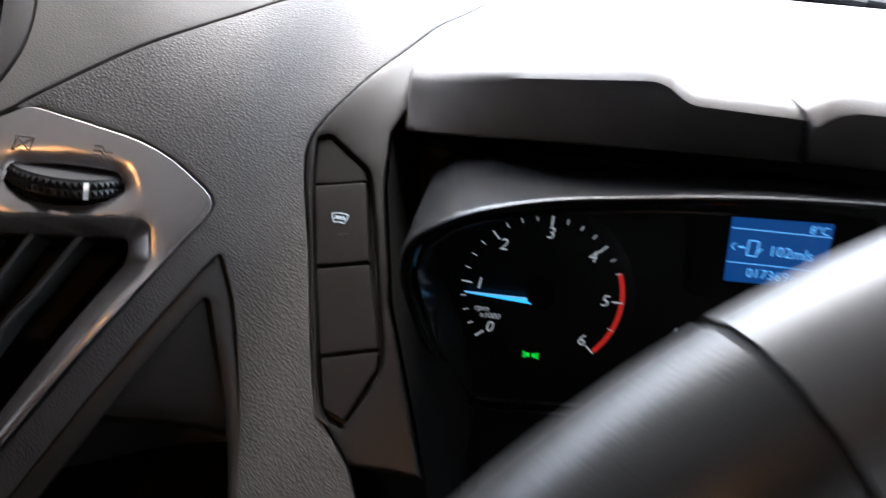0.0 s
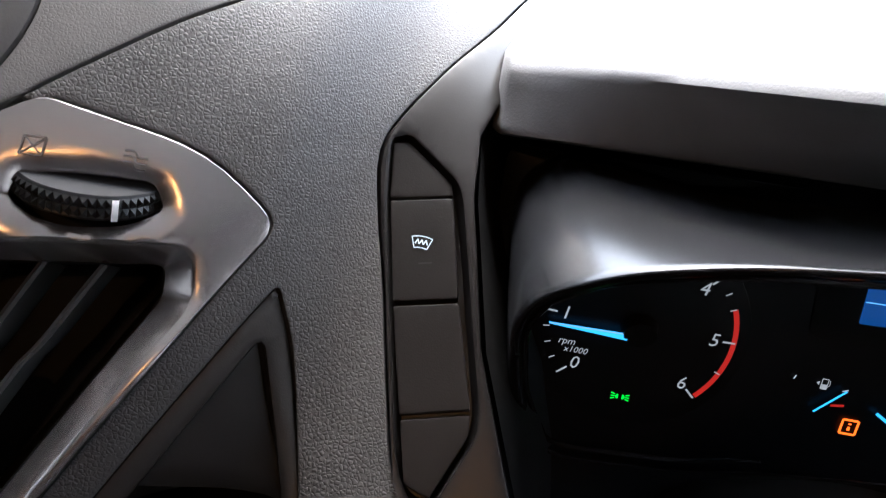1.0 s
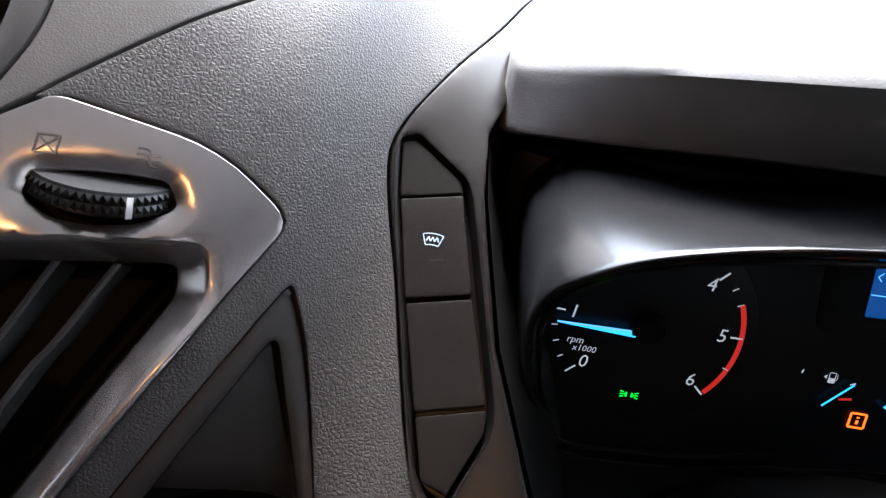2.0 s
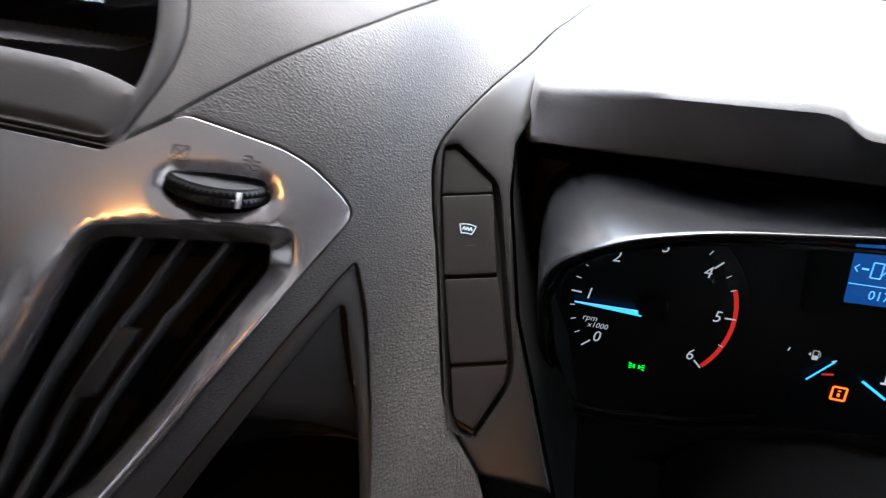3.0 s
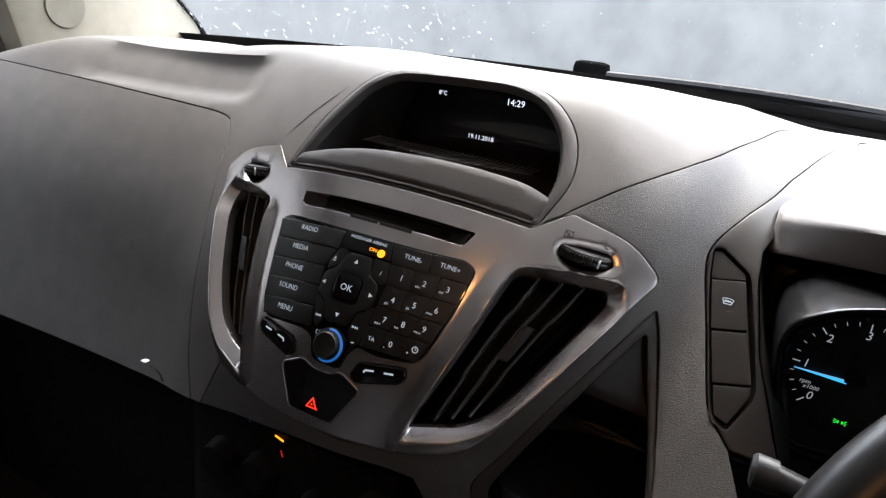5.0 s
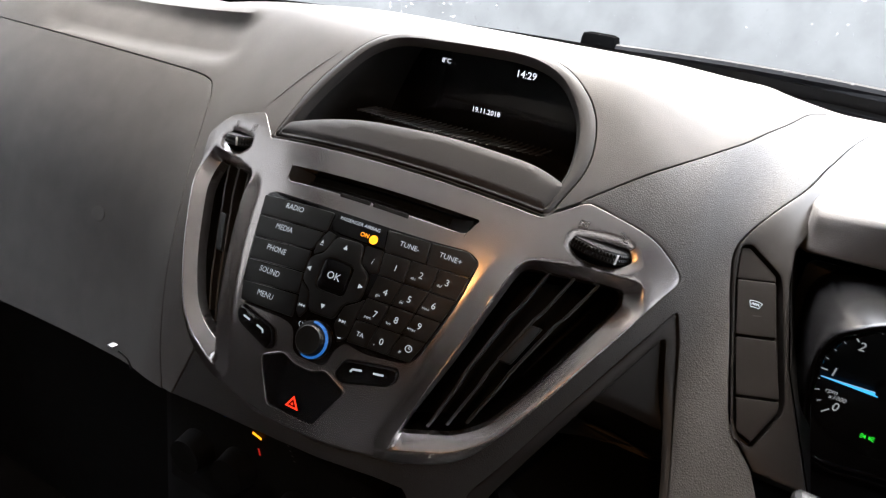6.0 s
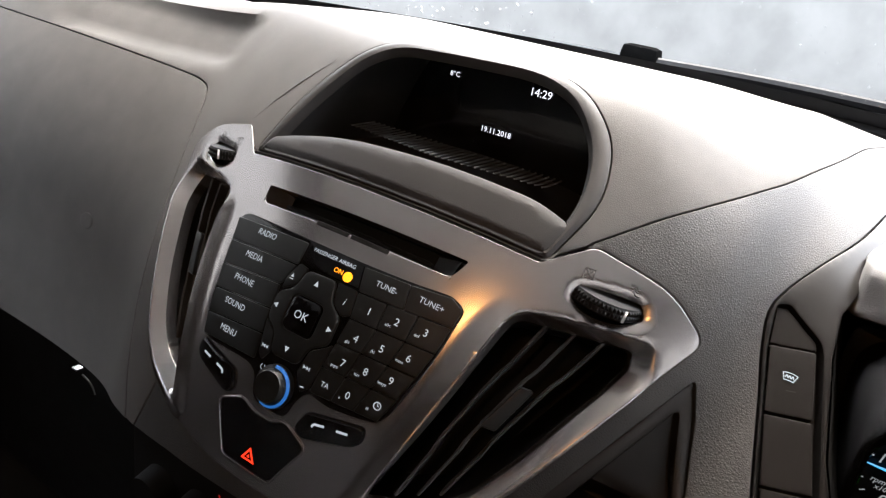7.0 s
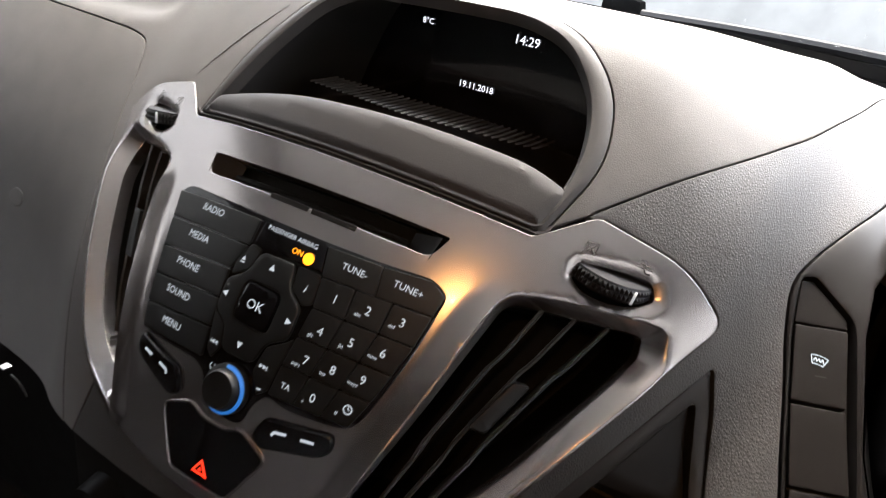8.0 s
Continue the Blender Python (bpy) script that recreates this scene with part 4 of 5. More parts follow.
lettering("legend", "i", 0.0060, (0.0238, -0.0691), dash, WHITE, caps["info_key"], K0 + 0.0001, shear=0.2)
shapes("skip_symbol", [pointer(-0.0142, -0.1130, 180, 0.0013), pointer(-0.0120, -0.1130, 180, 0.0013), stroke((-0.0158, -0.1141), (-0.0158, -0.1119), 0.0005)], dash, WHITE, caps["previous_key"], K0 + 0.0001)
shapes("skip_symbol", [pointer(0.0178, -0.1128, 0, 0.0013), pointer(0.0200, -0.1128, 0, 0.0013), stroke((0.0216, -0.1139), (0.0216, -0.1117), 0.0005)], dash, WHITE, caps["next_key"], K0 + 0.0001)
shapes("dash_symbol", [stroke((0.0200, -0.1238), (0.0225, -0.1234), 0.0008)], dash, WHITE, caps["next_key"], K0 + 0.0001)
power = [(-0.0103 + 0.0016 * math.cos(a), -0.1250 + 0.0016 * math.sin(a)) for a in np.linspace(2.0, 7.4, 12)]
shapes("power_symbol", [stroke(power[i], power[i + 1], 0.0004) for i in range(11)], dash, WHITE, keypad, B0 + 0.0002)


def turned(name, c, profile, mat, parent, label="", n=40, arc=None):
    """A part turned round the dash normal at c: (radius, lift) pairs."""
    bm = bmesh.new()
    p0, px, pv = dash([c, (c[0] + 0.002, c[1]), (c[0], c[1] + 0.002)], 0.0)
    ex = Vector(px - p0).normalized()
    en = ex.cross(Vector(pv - p0)).normalized()
    ev = en.cross(ex)
    a0, a1 = arc or (0, 2 * math.pi)
    ang = np.linspace(a0, a1, n + (1 if arc else 0), endpoint=bool(arc))
    rings = [[bm.verts.new(Vector(p0) + (ex * math.cos(a) + ev * math.sin(a)) * r + en * h) for a in ang] for r, h in profile]
    for a, b in zip(rings, rings[1:]):
        for k in range(len(ang) - (1 if arc else 0)):
            j = (k + 1) % len(ang)
            bm.faces.new((a[k], a[j], b[j], b[k]))
    if not arc:
        bm.faces.new(rings[-1])
    return part(name, bm, mat, parent, label)


knob = turned("volume_knob", (0.0037, -0.1312), [(0.0132, F0), (0.0130, F0 + 0.004), (0.0105, F0 + 0.0052), (0.0100, F0 + 0.0082), (0.0092, F0 + 0.0094), (0.0080, F0 + 0.0090), (0.0001, F0 + 0.0086)], KEY, keypad, "round black volume knob")
turned("blue_ring", (0.0037, -0.1312), [(0.0128, F0 + 0.0044), (0.0112, F0 + 0.0056)], BLUE_RING, knob, "glowing blue ring", 30, (-1.9, 1.75))

# ---- phone keys, hazard switch ----
pill = rounded([(0.0255, -0.1460, 0.004), (0.0300, -0.1350, 0.004), (0.0660, -0.1275, 0.004), (0.0670, -0.1350, 0.003), (0.0620, -0.1405, 0.005), (0.0310, -0.1500, 0.004)])
for side in (1, -1):
    shape = pill if side > 0 else mirror(pill)
    rocker = thing("phone_rocker", tuple(dash([(side * 0.045, -0.14)])[0]), "gloss black phone rocker key with pale symbols", "key", "phone rockers")
    part("surround", plate(inset(shape if area(shape) > 0 else shape[::-1], -0.0008), lift=F0 + 0.0005, drop=0.002, r=0.0005, grid=0.006, step=0.003), BLACK, rocker)
    part("rocker_key", plate(shape, lift=F0 + 0.0030, drop=0.003, r=0.0014, grid=0.005, step=0.003), GLOSS_BLACK, rocker)
    sign = [stroke((side * 0.0375, -0.1385), (side * 0.0440, -0.1370), 0.0013), stroke((side * 0.0375, -0.1385), (side * 0.0366, -0.1405), 0.0013), stroke((side * 0.0515, -0.1358), (side * 0.0585, -0.1345), 0.0013)]
    shapes("symbol", sign, dash, WHITE, rocker, F0 + 0.0033)
hazard = thing("hazard_switch", tuple(dash([(0, -0.17)])[0]), "gloss black hazard switch with a red lit triangle", "switch")
haz = rounded([(-0.034, -0.1555, 0.004), (-0.0185, -0.1840, 0.003), (0.0195, -0.1840, 0.003), (0.036, -0.1555, 0.004), (0.018, -0.1475, 0.006), (0.010, -0.1520, 0.006), (-0.006, -0.1520, 0.006), (-0.016, -0.1475, 0.006)])
part("switch_frame", plate(inset(haz if area(haz) > 0 else haz[::-1], -0.0016), holes=[haz], lift=F0 + 0.0012, drop=0.002, r=0.0007, grid=0.006, step=0.003), FASCIA, hazard)
part("switch_face", plate(haz, lift=F0 + 0.0004, drop=0.002, r=0.0005, grid=0.006), GLOSS_BLACK, hazard)
tri = [(0.0015 + 0.0062 * math.cos(radians(a)), -0.1765 + 0.0055 * math.sin(radians(a))) for a in (90, 210, 330)]
tri_in = [(0.0015 + 0.0040 * math.cos(radians(a)), -0.1765 + 0.0035 * math.sin(radians(a))) for a in (90, 210, 330)]
part("triangle", plate(tri, holes=[tri_in], lift=F0 + 0.0008, drop=0.0003, r=0.0001, grid=0.01), RED, hazard, "red lit warning triangle")
shapes("triangle_core", [[(0.0015 + 0.0014 * math.cos(radians(a)), -0.1765 + 0.0012 * math.sin(radians(a))) for a in (90, 210, 330)]], dash, RED, hazard, F0 + 0.0008)

# ---- switch strip ----
strip = [*STRIP_EDGE, (0.315, -0.103), (0.301, -0.066), (0.288, -0.032), (0.2755, 0.025), (0.2735, 0.053), (0.278, 0.068), (0.288, 0.104), (0.302, 0.155), (0.324, 0.222), (0.350, 0.303)]
switches = thing("switch_strip", (0.26, 0.25, 1.55), "satin taupe switch strip beside the instrument binnacle", "switch panel")
trench = rounded([(0.2392, 0.0440, 0.002), (0.2455, 0.0470, 0.002), (0.2680, 0.0305, 0.004), (0.2710, 0.0230, 0.006), (0.2905, -0.0540, 0.006), (0.2905, -0.0625, 0.006), (0.2790, -0.0885, 0.002), (0.2680, -0.0850, 0.006), (0.2615, -0.0600, 0.02), (0.2420, 0.0190, 0.02)])
part("housing", plate(strip, holes=[trench], drop=0.012, r=0.0016, lift=0.0008, grid=0.006, step=0.003), SMOOTH_TRIM, switches)
part("trench", well(trench, dash, 0.0006, 0.0075, 0.0022), SMOOTH_TRIM, switches, "sloped sides of the switch recess")
BUTTONS = {
    "blank_plate": ([(0.2400, 0.0430), (0.2452, 0.0452), (0.2655, 0.0303), (0.2672, 0.0252), (0.2430, 0.0200)], -0.0010),
    "defrost_button": ([(0.2432, 0.0188), (0.2671, 0.0240), (0.2763, -0.0146), (0.2522, -0.0200)], 0.0004),
    "blank_button": ([(0.2526, -0.0214), (0.2767, -0.0160), (0.2877, -0.0532), (0.2628, -0.0594)], 0.0002),
    "blank_foot": ([(0.2634, -0.0608), (0.2880, -0.0546), (0.2885, -0.0620), (0.2785, -0.0850), (0.2690, -0.0815)], 0.0001),
}
made = {}
for name, (q, lift) in BUTTONS.items():
    made[name] = part(name, plate(rounded(q, 0.0012), lift=lift, drop=0.009, r=0.0008, grid=0.006, step=0.003), BUTTON, switches)
icon, (cx, cv) = [], (0.2585, 0.0042)
arc = lambda r, a0, a1, n=8: [(cx + r * math.sin(a) * 0.98, cv - 0.0105 + r * math.cos(a)) for a in np.linspace(a0, a1, n)]
up_arc, low_arc = arc(0.0130, -0.32, 0.32), arc(0.0085, -0.30, 0.30)
ring_pts = up_arc + low_arc[::-1]
icon += [stroke(ring_pts[i], ring_pts[(i + 1) % len(ring_pts)], 0.0004) for i in range(len(ring_pts))]
zig = [(cx + (k - 3) * 0.0008, cv + 0.0002 + (0.0009 if k % 2 else -0.0009)) for k in range(7)]
icon += [stroke(zig[i], zig[i + 1], 0.0005) for i in range(6)]
shapes("defrost_symbol", icon, dash, ICON, made["defrost_button"], 0.0007)
shapes("status_bar", [stroke((cx + 0.0005, cv - 0.0082), (cx + 0.0055, cv - 0.0070), 0.0006)], dash, KEY, made["defrost_button"], 0.0007)

# ---- binnacle ----
binnacle = thing("instrument_binnacle", (0.48, 0.35, 1.5), "dark plastic instrument binnacle with a stepped brow", "binnacle")


def brow_section(x):
    """From the back of the underside over the lip to the back of the top."""
    a, b = min(1.0, max(0.0, (x - 0.280) / 0.150)), (x - 0.286) / 0.098
    yl, zl = 0.3185 - 0.0735 * a, 1.6625 + 0.0265 * a
    yt = 0.3260 - 0.101 * min(1.0, max(0.0, b)) - 0.012 * max(0.0, b - 1)
    zt = 1.6945 + 0.026 * min(1.0, max(0.0, b)) - 0.0070 * float(ease(0.378, 0.394, np.array(x)))
    back = 1.7025 + 0.078 * min(x - 0.281, 0.125)
    side = max(0.0, 1 - (x - 0.2765) / 0.006)
    tuck = side * side
    slant = 0.20 * max(0.0, 1 - (x - 0.2765) / 0.06)
    lean = 0.018 * float(ease(0.394, 0.4245, np.array(x)))
    pts = [(0.42, zl + 0.020), (yl + 0.040, zl + 0.007), (yl + 0.007, zl + 0.0008), (yl + 0.002, zl), (yl - 0.0005, zl + 0.0018), (yl - 0.0005 + (yt - yl) * 0.06, zl + 0.0050)]
    pts += [(yl + (yt - yl) * f, zl + (zt - zl) * f) for f in (0.35, 0.62, 0.80)]
    pts += [(yt + 0.0010, zt - 0.0042), (yt + 0.0034, zt - 0.0016), (yt + 0.0075, zt - 0.0002), (yt + 0.014, zt + 0.0008), (max(yt + 0.03, 0.34), 0.6 * zt + 0.4 * back), (0.42, 0.2 * zt + 0.8 * back), (0.48, back + 0.004), (0.56, back + 0.013), (0.68, back + 0.0165)]
    return [(x + slant * max(0.0, y - 0.345) + lean * min(1.0, max(0.0, (zt - z) / (zt - zl))), y + 0.010 * tuck * (y < 0.36), z - 0.004 * tuck * (z > zl + 0.01)) for y, z in pts]


bm = bmesh.new()
xs = [0.2765, 0.2775, 0.279, 0.281, 0.285, 0.292, *np.linspace(0.300, 0.372, 9), *np.linspace(0.377, 0.396, 9), 0.404, 0.414, 0.4245]
rings = [[bm.verts.new(p) for p in brow_section(x)] for x in xs]
for a, b in zip(rings, rings[1:]):
    for k in range(len(a) - 1):
        bm.faces.new((a[k], b[k], b[k + 1], a[k + 1]))
bm.faces.new(rings[0][::-1])
bmesh.ops.recalc_face_normals(bm, faces=bm.faces)
part("brow", bm, BINNACLE, binnacle, sharp=50)
bm = bmesh.new()


def cap_section(x):
    """The rounded cap that follows the brow past a slanted gap."""
    t = min(1.0, (x - 0.4252) / 0.012)
    rise = 0.0055 * math.sin(t * math.pi / 2)
    zl, zt = 1.6890, 1.7135 + rise
    pts = ((0.42, 1.700), (0.29, 1.6940), (0.2475, zl), (0.2435, zl + 0.002), (0.231, 1.7000), (0.2160, zt - 0.005), (0.2195, zt - 0.001), (0.230, zt + 0.0005), (0.34, 1.7133 + 0.6 * rise), (0.42, 1.7128), (0.48, 1.7166), (0.56, 1.7256), (0.68, 1.7291))
    return [(x - 0.0012 * (y > 0.3) + 0.018 * min(1.0, max(0.0, (zt - z) / (zt - zl))), y, z) for y, z in pts]


rings = [[bm.verts.new(p) for p in cap_section(x)] for x in [0.4252, 0.4262, 0.4285, 0.432, 0.4372, 0.46, 0.52, 0.60, 0.70]]
for a, b in zip(rings, rings[1:]):
    for k in range(len(a) - 1):
        bm.faces.new((a[k], b[k], b[k + 1], a[k + 1]))
bm.faces.new(rings[0][::-1])
bmesh.ops.recalc_face_normals(bm, faces=bm.faces)
part("brow_cap", bm, BINNACLE, binnacle, "rounded cap over the cluster", sharp=50)
part("cavity", box((0.272, 0.40, 1.42), (0.72, 0.42, 1.69)), BLACK, binnacle)
bm = bmesh.new()
edge = dash([(0.284, 0.088), (0.274, 0.055), (0.2775, 0.025), (0.290, -0.032), (0.303, -0.066), (0.317, -0.103), (0.33, -0.16)], -0.004)
a = [bm.verts.new(q) for q in edge]
b = [bm.verts.new((q[0] + 0.004, 0.41, q[2] + 0.01)) for q in edge]
for k in range(len(a) - 1):
    bm.faces.new((a[k], a[k + 1], b[k + 1], b[k]))
part("side_cheek", bm, BLACK, binnacle)

# ---- cluster ----
cluster = thing("instrument_cluster", (0.48, 0.32, 1.5), "black instrument cluster with lit dials and blue display", "instrument cluster")
dial = plane_of((0.478, 0.317, 1.56), (1, 0, 0), (0, 0.196, 0.98))
DC = lambda x, z: (x - 0.478, (z - 1.56) / 0.98)
part("dial_face", plate(rounded([DC(0.285, 1.655), DC(0.285, 1.485), DC(0.671, 1.485), DC(0.671, 1.655)], 0.01), surf=dial, lift=0.0, drop=0.003, r=0.0005, grid=0.03), DIAL, cluster)
LIP = plane_of((0.478, 0.245, 1.60), (1, 0, 0), (0, -0.4903, 0.8716))
HALF = [(0.0, 0.1090, 0.02), (-0.068, 0.1044, 0.05), (-0.130, 0.0910, 0.04), (-0.160, 0.0770, 0.02), (-0.180, 0.0560, 0.02), (-0.183, 0.030, 0.02), (-0.174, -0.030, 0.03), (-0.1580, -0.086, 0.014), (-0.138, -0.0950, 0.012), (-0.090, -0.083, 0.02), (-0.066, -0.064, 0.012), (-0.018, -0.046, 0.02)]
rim = rounded(HALF + [(-x, v, r) for x, v, r in HALF[::-1][:-1]], steps=6)
loop = dense(rim, 0.004)
if area(loop) < 0:
    loop = loop[::-1]
lip_in = LIP(inset(loop, 0.0045), 0.0)
inner = np.array([(0.478 + (p[0] - 0.478) * 0.985, 0.317 + 0.2 * ((1.505 + (p[2] - 1.518) * 0.83) - 1.56) - 0.0006, 1.505 + (p[2] - 1.518) * 0.83) for p in lip_in])
inner[:, 2] -= 0.024 * (1 - ease(0.05, 0.12, np.abs(inner[:, 0] - 0.478))) * (1 - ease(1.57, 1.62, inner[:, 2]))
inner[:, 1] = 0.317 + 0.2 * (inner[:, 2] - 1.56) - 0.0006
rings = [inner, inner * 0.5 + lip_in * 0.5, lip_in * 0.9 + inner * 0.1]
for off, back in ((0.0036, -0.0004), (0.0020, -0.0010), (0.0010, -0.0010), (0.0003, -0.0006), (-0.0001, 0.0004), (-0.0003, 0.0028), (-0.0003, 0.0042), (-0.0003, 0.006), (-0.0003, 0.015), (-0.0003, 0.04), (0.0, 0.08), (0.0, 0.16)):
    p = np.array(LIP(inset(loop, off), 0.0))
    p[:, 1] += back
    p[:, 2] -= np.maximum(0, back) * (0.06 + 0.19 * ease(0.300, 0.375, p[:, 0])) * ease(1.60, 1.66, p[:, 2])
    p[:, 2] -= np.maximum(0, back) * 0.9 * (1 - ease(1.57, 1.62, p[:, 2]))
    p[:, 0] -= np.maximum(0, back) * 0.04 * (1 - ease(0.30, 0.40, p[:, 0]))
    rings.append(p)
bm = bmesh.new()
before = None
for ringp in rings:
    after = [bm.verts.new(q) for q in ringp]
    if before:
        for i in range(len(after)):
            j = (i + 1) % len(after)
            bm.faces.new((before[i], after[i], after[j], before[j]))
    before = after
part("surround", bm, SURROUND, cluster, "satin black cluster surround", sharp=70)

bead = [q for q in curve_of([(-0.172, 0.052), (-0.158, 0.0690), (-0.130, 0.0820), (-0.100, 0.0890), (-0.070, 0.0935)], 0.005)]
part("bead", sweep([Vector(q) + Vector((0, 0.005, -0.001)) for q in LIP(bead, 0.0)], lambda t: oval(0.0011 * (1 if t < 0.97 else 0.5), 0.0011 * (1 if t < 0.97 else 0.5), 8)), SURROUND, cluster)

glass_edge = curve_of([(-0.172, 0.052), (-0.1765, 0.030), (-0.1740, 0.005), (-0.1685, -0.028), (-0.1570, -0.066), (-0.1500, -0.0835), (-0.1370, -0.0880), (-0.1130, -0.0830), (-0.0890, -0.0765), (-0.0720, -0.0640), (-0.0620, -0.0565)], 0.004)
part("glass_edge", sweep([Vector(q) + Vector((0, 0.006, 0)) for q in LIP(glass_edge, 0.0)], oval(0.0013, 0.0013, 8)), SURROUND, cluster)

tc, R = DC(0.3608, 1.5795), 0.0448
ang = lambda n: radians(221.5 - 44.0 * n)
pt = lambda n, r: (tc[0] + r * math.cos(ang(n)), tc[1] + r * math.sin(ang(n)))
tacho = part("rev_dial", plate([pt(n, R + 0.006) for n in np.linspace(0, 8.18, 50)][:-1], surf=dial, lift=0.0006, drop=0.0005, r=0.0002, grid=0.012), DIAL, cluster, "round rev counter dial")
TICK = 0.0010
for n in range(0, 25):
    k = n / 4
    long = n % 4 == 0
    if k > 4.3 and not long and abs(k - 5.5) > 0.1 and abs(k - 4.5) > 0.1:
        continue
    shapes("tick", [stroke(pt(k, R - (0.0058 if long else 0.0030)), pt(k, R), 0.0009 if long else 0.00055)], dial, DIAL_WHITE, tacho, TICK)
shapes("red_band", [[pt(n, R + 0.0006) for n in np.linspace(4.5, 5.97, 16)] + [pt(n, R - 0.0018) for n in np.linspace(5.97, 4.5, 16)]], dial, RED_DIAL, tacho, TICK - 0.0001)
for n in range(7):
    lettering("numeral", str(n), 0.0094, pt(n, 0.0350), dial, DIAL_WHITE, tacho, TICK, shear=0.15)
lettering("unit_line", "rpm", 0.0050, DC(0.3290, 1.5672), dial, DIAL_WHITE, tacho, TICK, shear=0.2)
lettering("unit_line", "x1000", 0.0046, DC(0.3340, 1.5633), dial, DIAL_WHITE, tacho, TICK, shear=0.2)
na, nb = np.array(DC(0.3185, 1.5765)), np.array(DC(0.3555, 1.5760))
needle = [(na[0], na[1] + 0.0002), (na[0], na[1] - 0.0004), (nb[0], nb[1] - 0.0016), (nb[0] + 0.0006, nb[1]), (nb[0] - 0.001, nb[1] + 0.0016)]
bm = plate(needle, surf=dial, lift=0.0055, drop=0.0012, r=0.0002, grid=0.01)
part("needle", bm, CYAN, tacho, "glowing cyan needle")
shapes("needle_edge", [stroke((na[0], na[1] + 0.0003), (nb[0] - 0.0008, nb[1] + 0.0017), 0.0004)], dial, DIAL_WHITE, tacho, 0.0060)
turned_hub = bmesh.new()
hubc = Vector(dial([tc], 0.004)[0])
bmesh.ops.create_cone(turned_hub, segments=28, radius1=0.0085, radius2=0.0075, depth=0.006, cap_ends=True, matrix=Matrix.Translation(hubc) @ pose(0, 0, 0, 90 + 11.3))
part("hub", turned_hub, BLACK, tacho)
g0 = DC(0.3600, 1.5436)
lamp = []
for s in (-1, 1):
    lamp += [stroke((g0[0] + s * 0.0012, g0[1] - 0.0012), (g0[0] + s * 0.0012, g0[1] + 0.0012), 0.0005), stroke((g0[0] + s * 0.0012, g0[1] + 0.0012), (g0[0] + s * 0.0022, g0[1]), 0.0005), stroke((g0[0] + s * 0.0012, g0[1] - 0.0012), (g0[0] + s * 0.0022, g0[1]), 0.0005)]
    lamp += [stroke((g0[0] + s * 0.0026, g0[1] + d), (g0[0] + s * 0.0045, g0[1] + d * 1.6), 0.0005) for d in (-0.0010, 0.0, 0.0010)]
shapes("sidelight_symbol", lamp, dial, GREEN, cluster, 0.0011)

# blue trip display
screen = rounded([DC(0.4530, 1.6345), DC(0.4555, 1.6005), DC(0.5055, 1.6025), DC(0.5040, 1.6370)], 0.0008)
trip = part("trip_display", plate(screen, surf=dial, lift=0.0012, drop=0.001, r=0.0002, grid=0.01), BLUE_SCREEN, cluster, "lit blue trip display")
frame_r = rounded([DC(0.430, 1.6420), DC(0.436, 1.5900), DC(0.520, 1.5900), DC(0.526, 1.6420)], 0.006)
part("display_bezel", plate(frame_r, surf=dial, lift=0.0007, drop=0.0006, r=0.0004, grid=0.012), BLACK, cluster)
lettering("trip_text", "8\u00b0C", 0.0062, DC(0.4975, 1.6325), dial, BLUE_TEXT, trip, 0.0014)
lettering("trip_text", "102mls", 0.0080, DC(0.4860, 1.6190), dial, BLUE_TEXT, trip, 0.0014, align="CENTER")
lettering("trip_text", "017369mls", 0.0072, DC(0.4815, 1.6062), dial, BLUE_TEXT, trip, 0.0014)
pump = [stroke(DC(0.4555, 1.6195), DC(0.4575, 1.6215), 0.0005), stroke(DC(0.4555, 1.6195), DC(0.4575, 1.6175), 0.0005), stroke(DC(0.4590, 1.6195), DC(0.4625, 1.6195), 0.0011)]
px = [DC(0.4640, 1.6155), DC(0.4690, 1.6155), DC(0.4690, 1.6235), DC(0.4640, 1.6235)]
pump += [stroke(px[i], px[(i + 1) % 4], 0.0007) for i in range(4)] + [stroke(DC(0.4690, 1.6170), DC(0.4712, 1.6200), 0.0006)]
shapes("pump_symbol", pump, dial, BLUE_TEXT, trip, 0.0014)
shapes("rule", [stroke(DC(0.4538, 1.6290), DC(0.5040, 1.6300), 0.0005), stroke(DC(0.4548, 1.6110), DC(0.5050, 1.6120), 0.0005)], dial, BLUE_TEXT, trip, 0.0014)

# small gauges and tell-tales
shapes("fuel_needle", [stroke(DC(0.4483, 1.5553), DC(0.4600, 1.5680), 0.0010)], dial, CYAN, cluster, 0.003)
shapes("coolant_needle", [stroke(DC(0.4760, 1.5600), DC(0.4900, 1.5520), 0.0014)], dial, CYAN, cluster, 0.003)
shapes("fuel_band", [stroke(DC(0.4560, 1.5590), DC(0.4620, 1.5600), 0.0012)], dial, RED_DIAL, cluster, 0.0011)
fx = [DC(0.4488, 1.5665), DC(0.4516, 1.5665), DC(0.4516, 1.5715), DC(0.4488, 1.5715)]
shapes("pump_outline", [stroke(fx[i], fx[(i + 1) % 4], 0.0004) for i in range(4)] + [[fx[0], fx[1], DC(0.4516, 1.5688), DC(0.4488, 1.5688)], [DC(0.4464, 1.5692), DC(0.4478, 1.5681), DC(0.4478, 1.5703)], stroke(DC(0.4516, 1.5675), DC(0.4527, 1.5685), 0.0003), stroke(DC(0.4527, 1.5685), DC(0.4524, 1.5710), 0.0003)], dial, DIAL_WHITE, cluster, 0.0011)
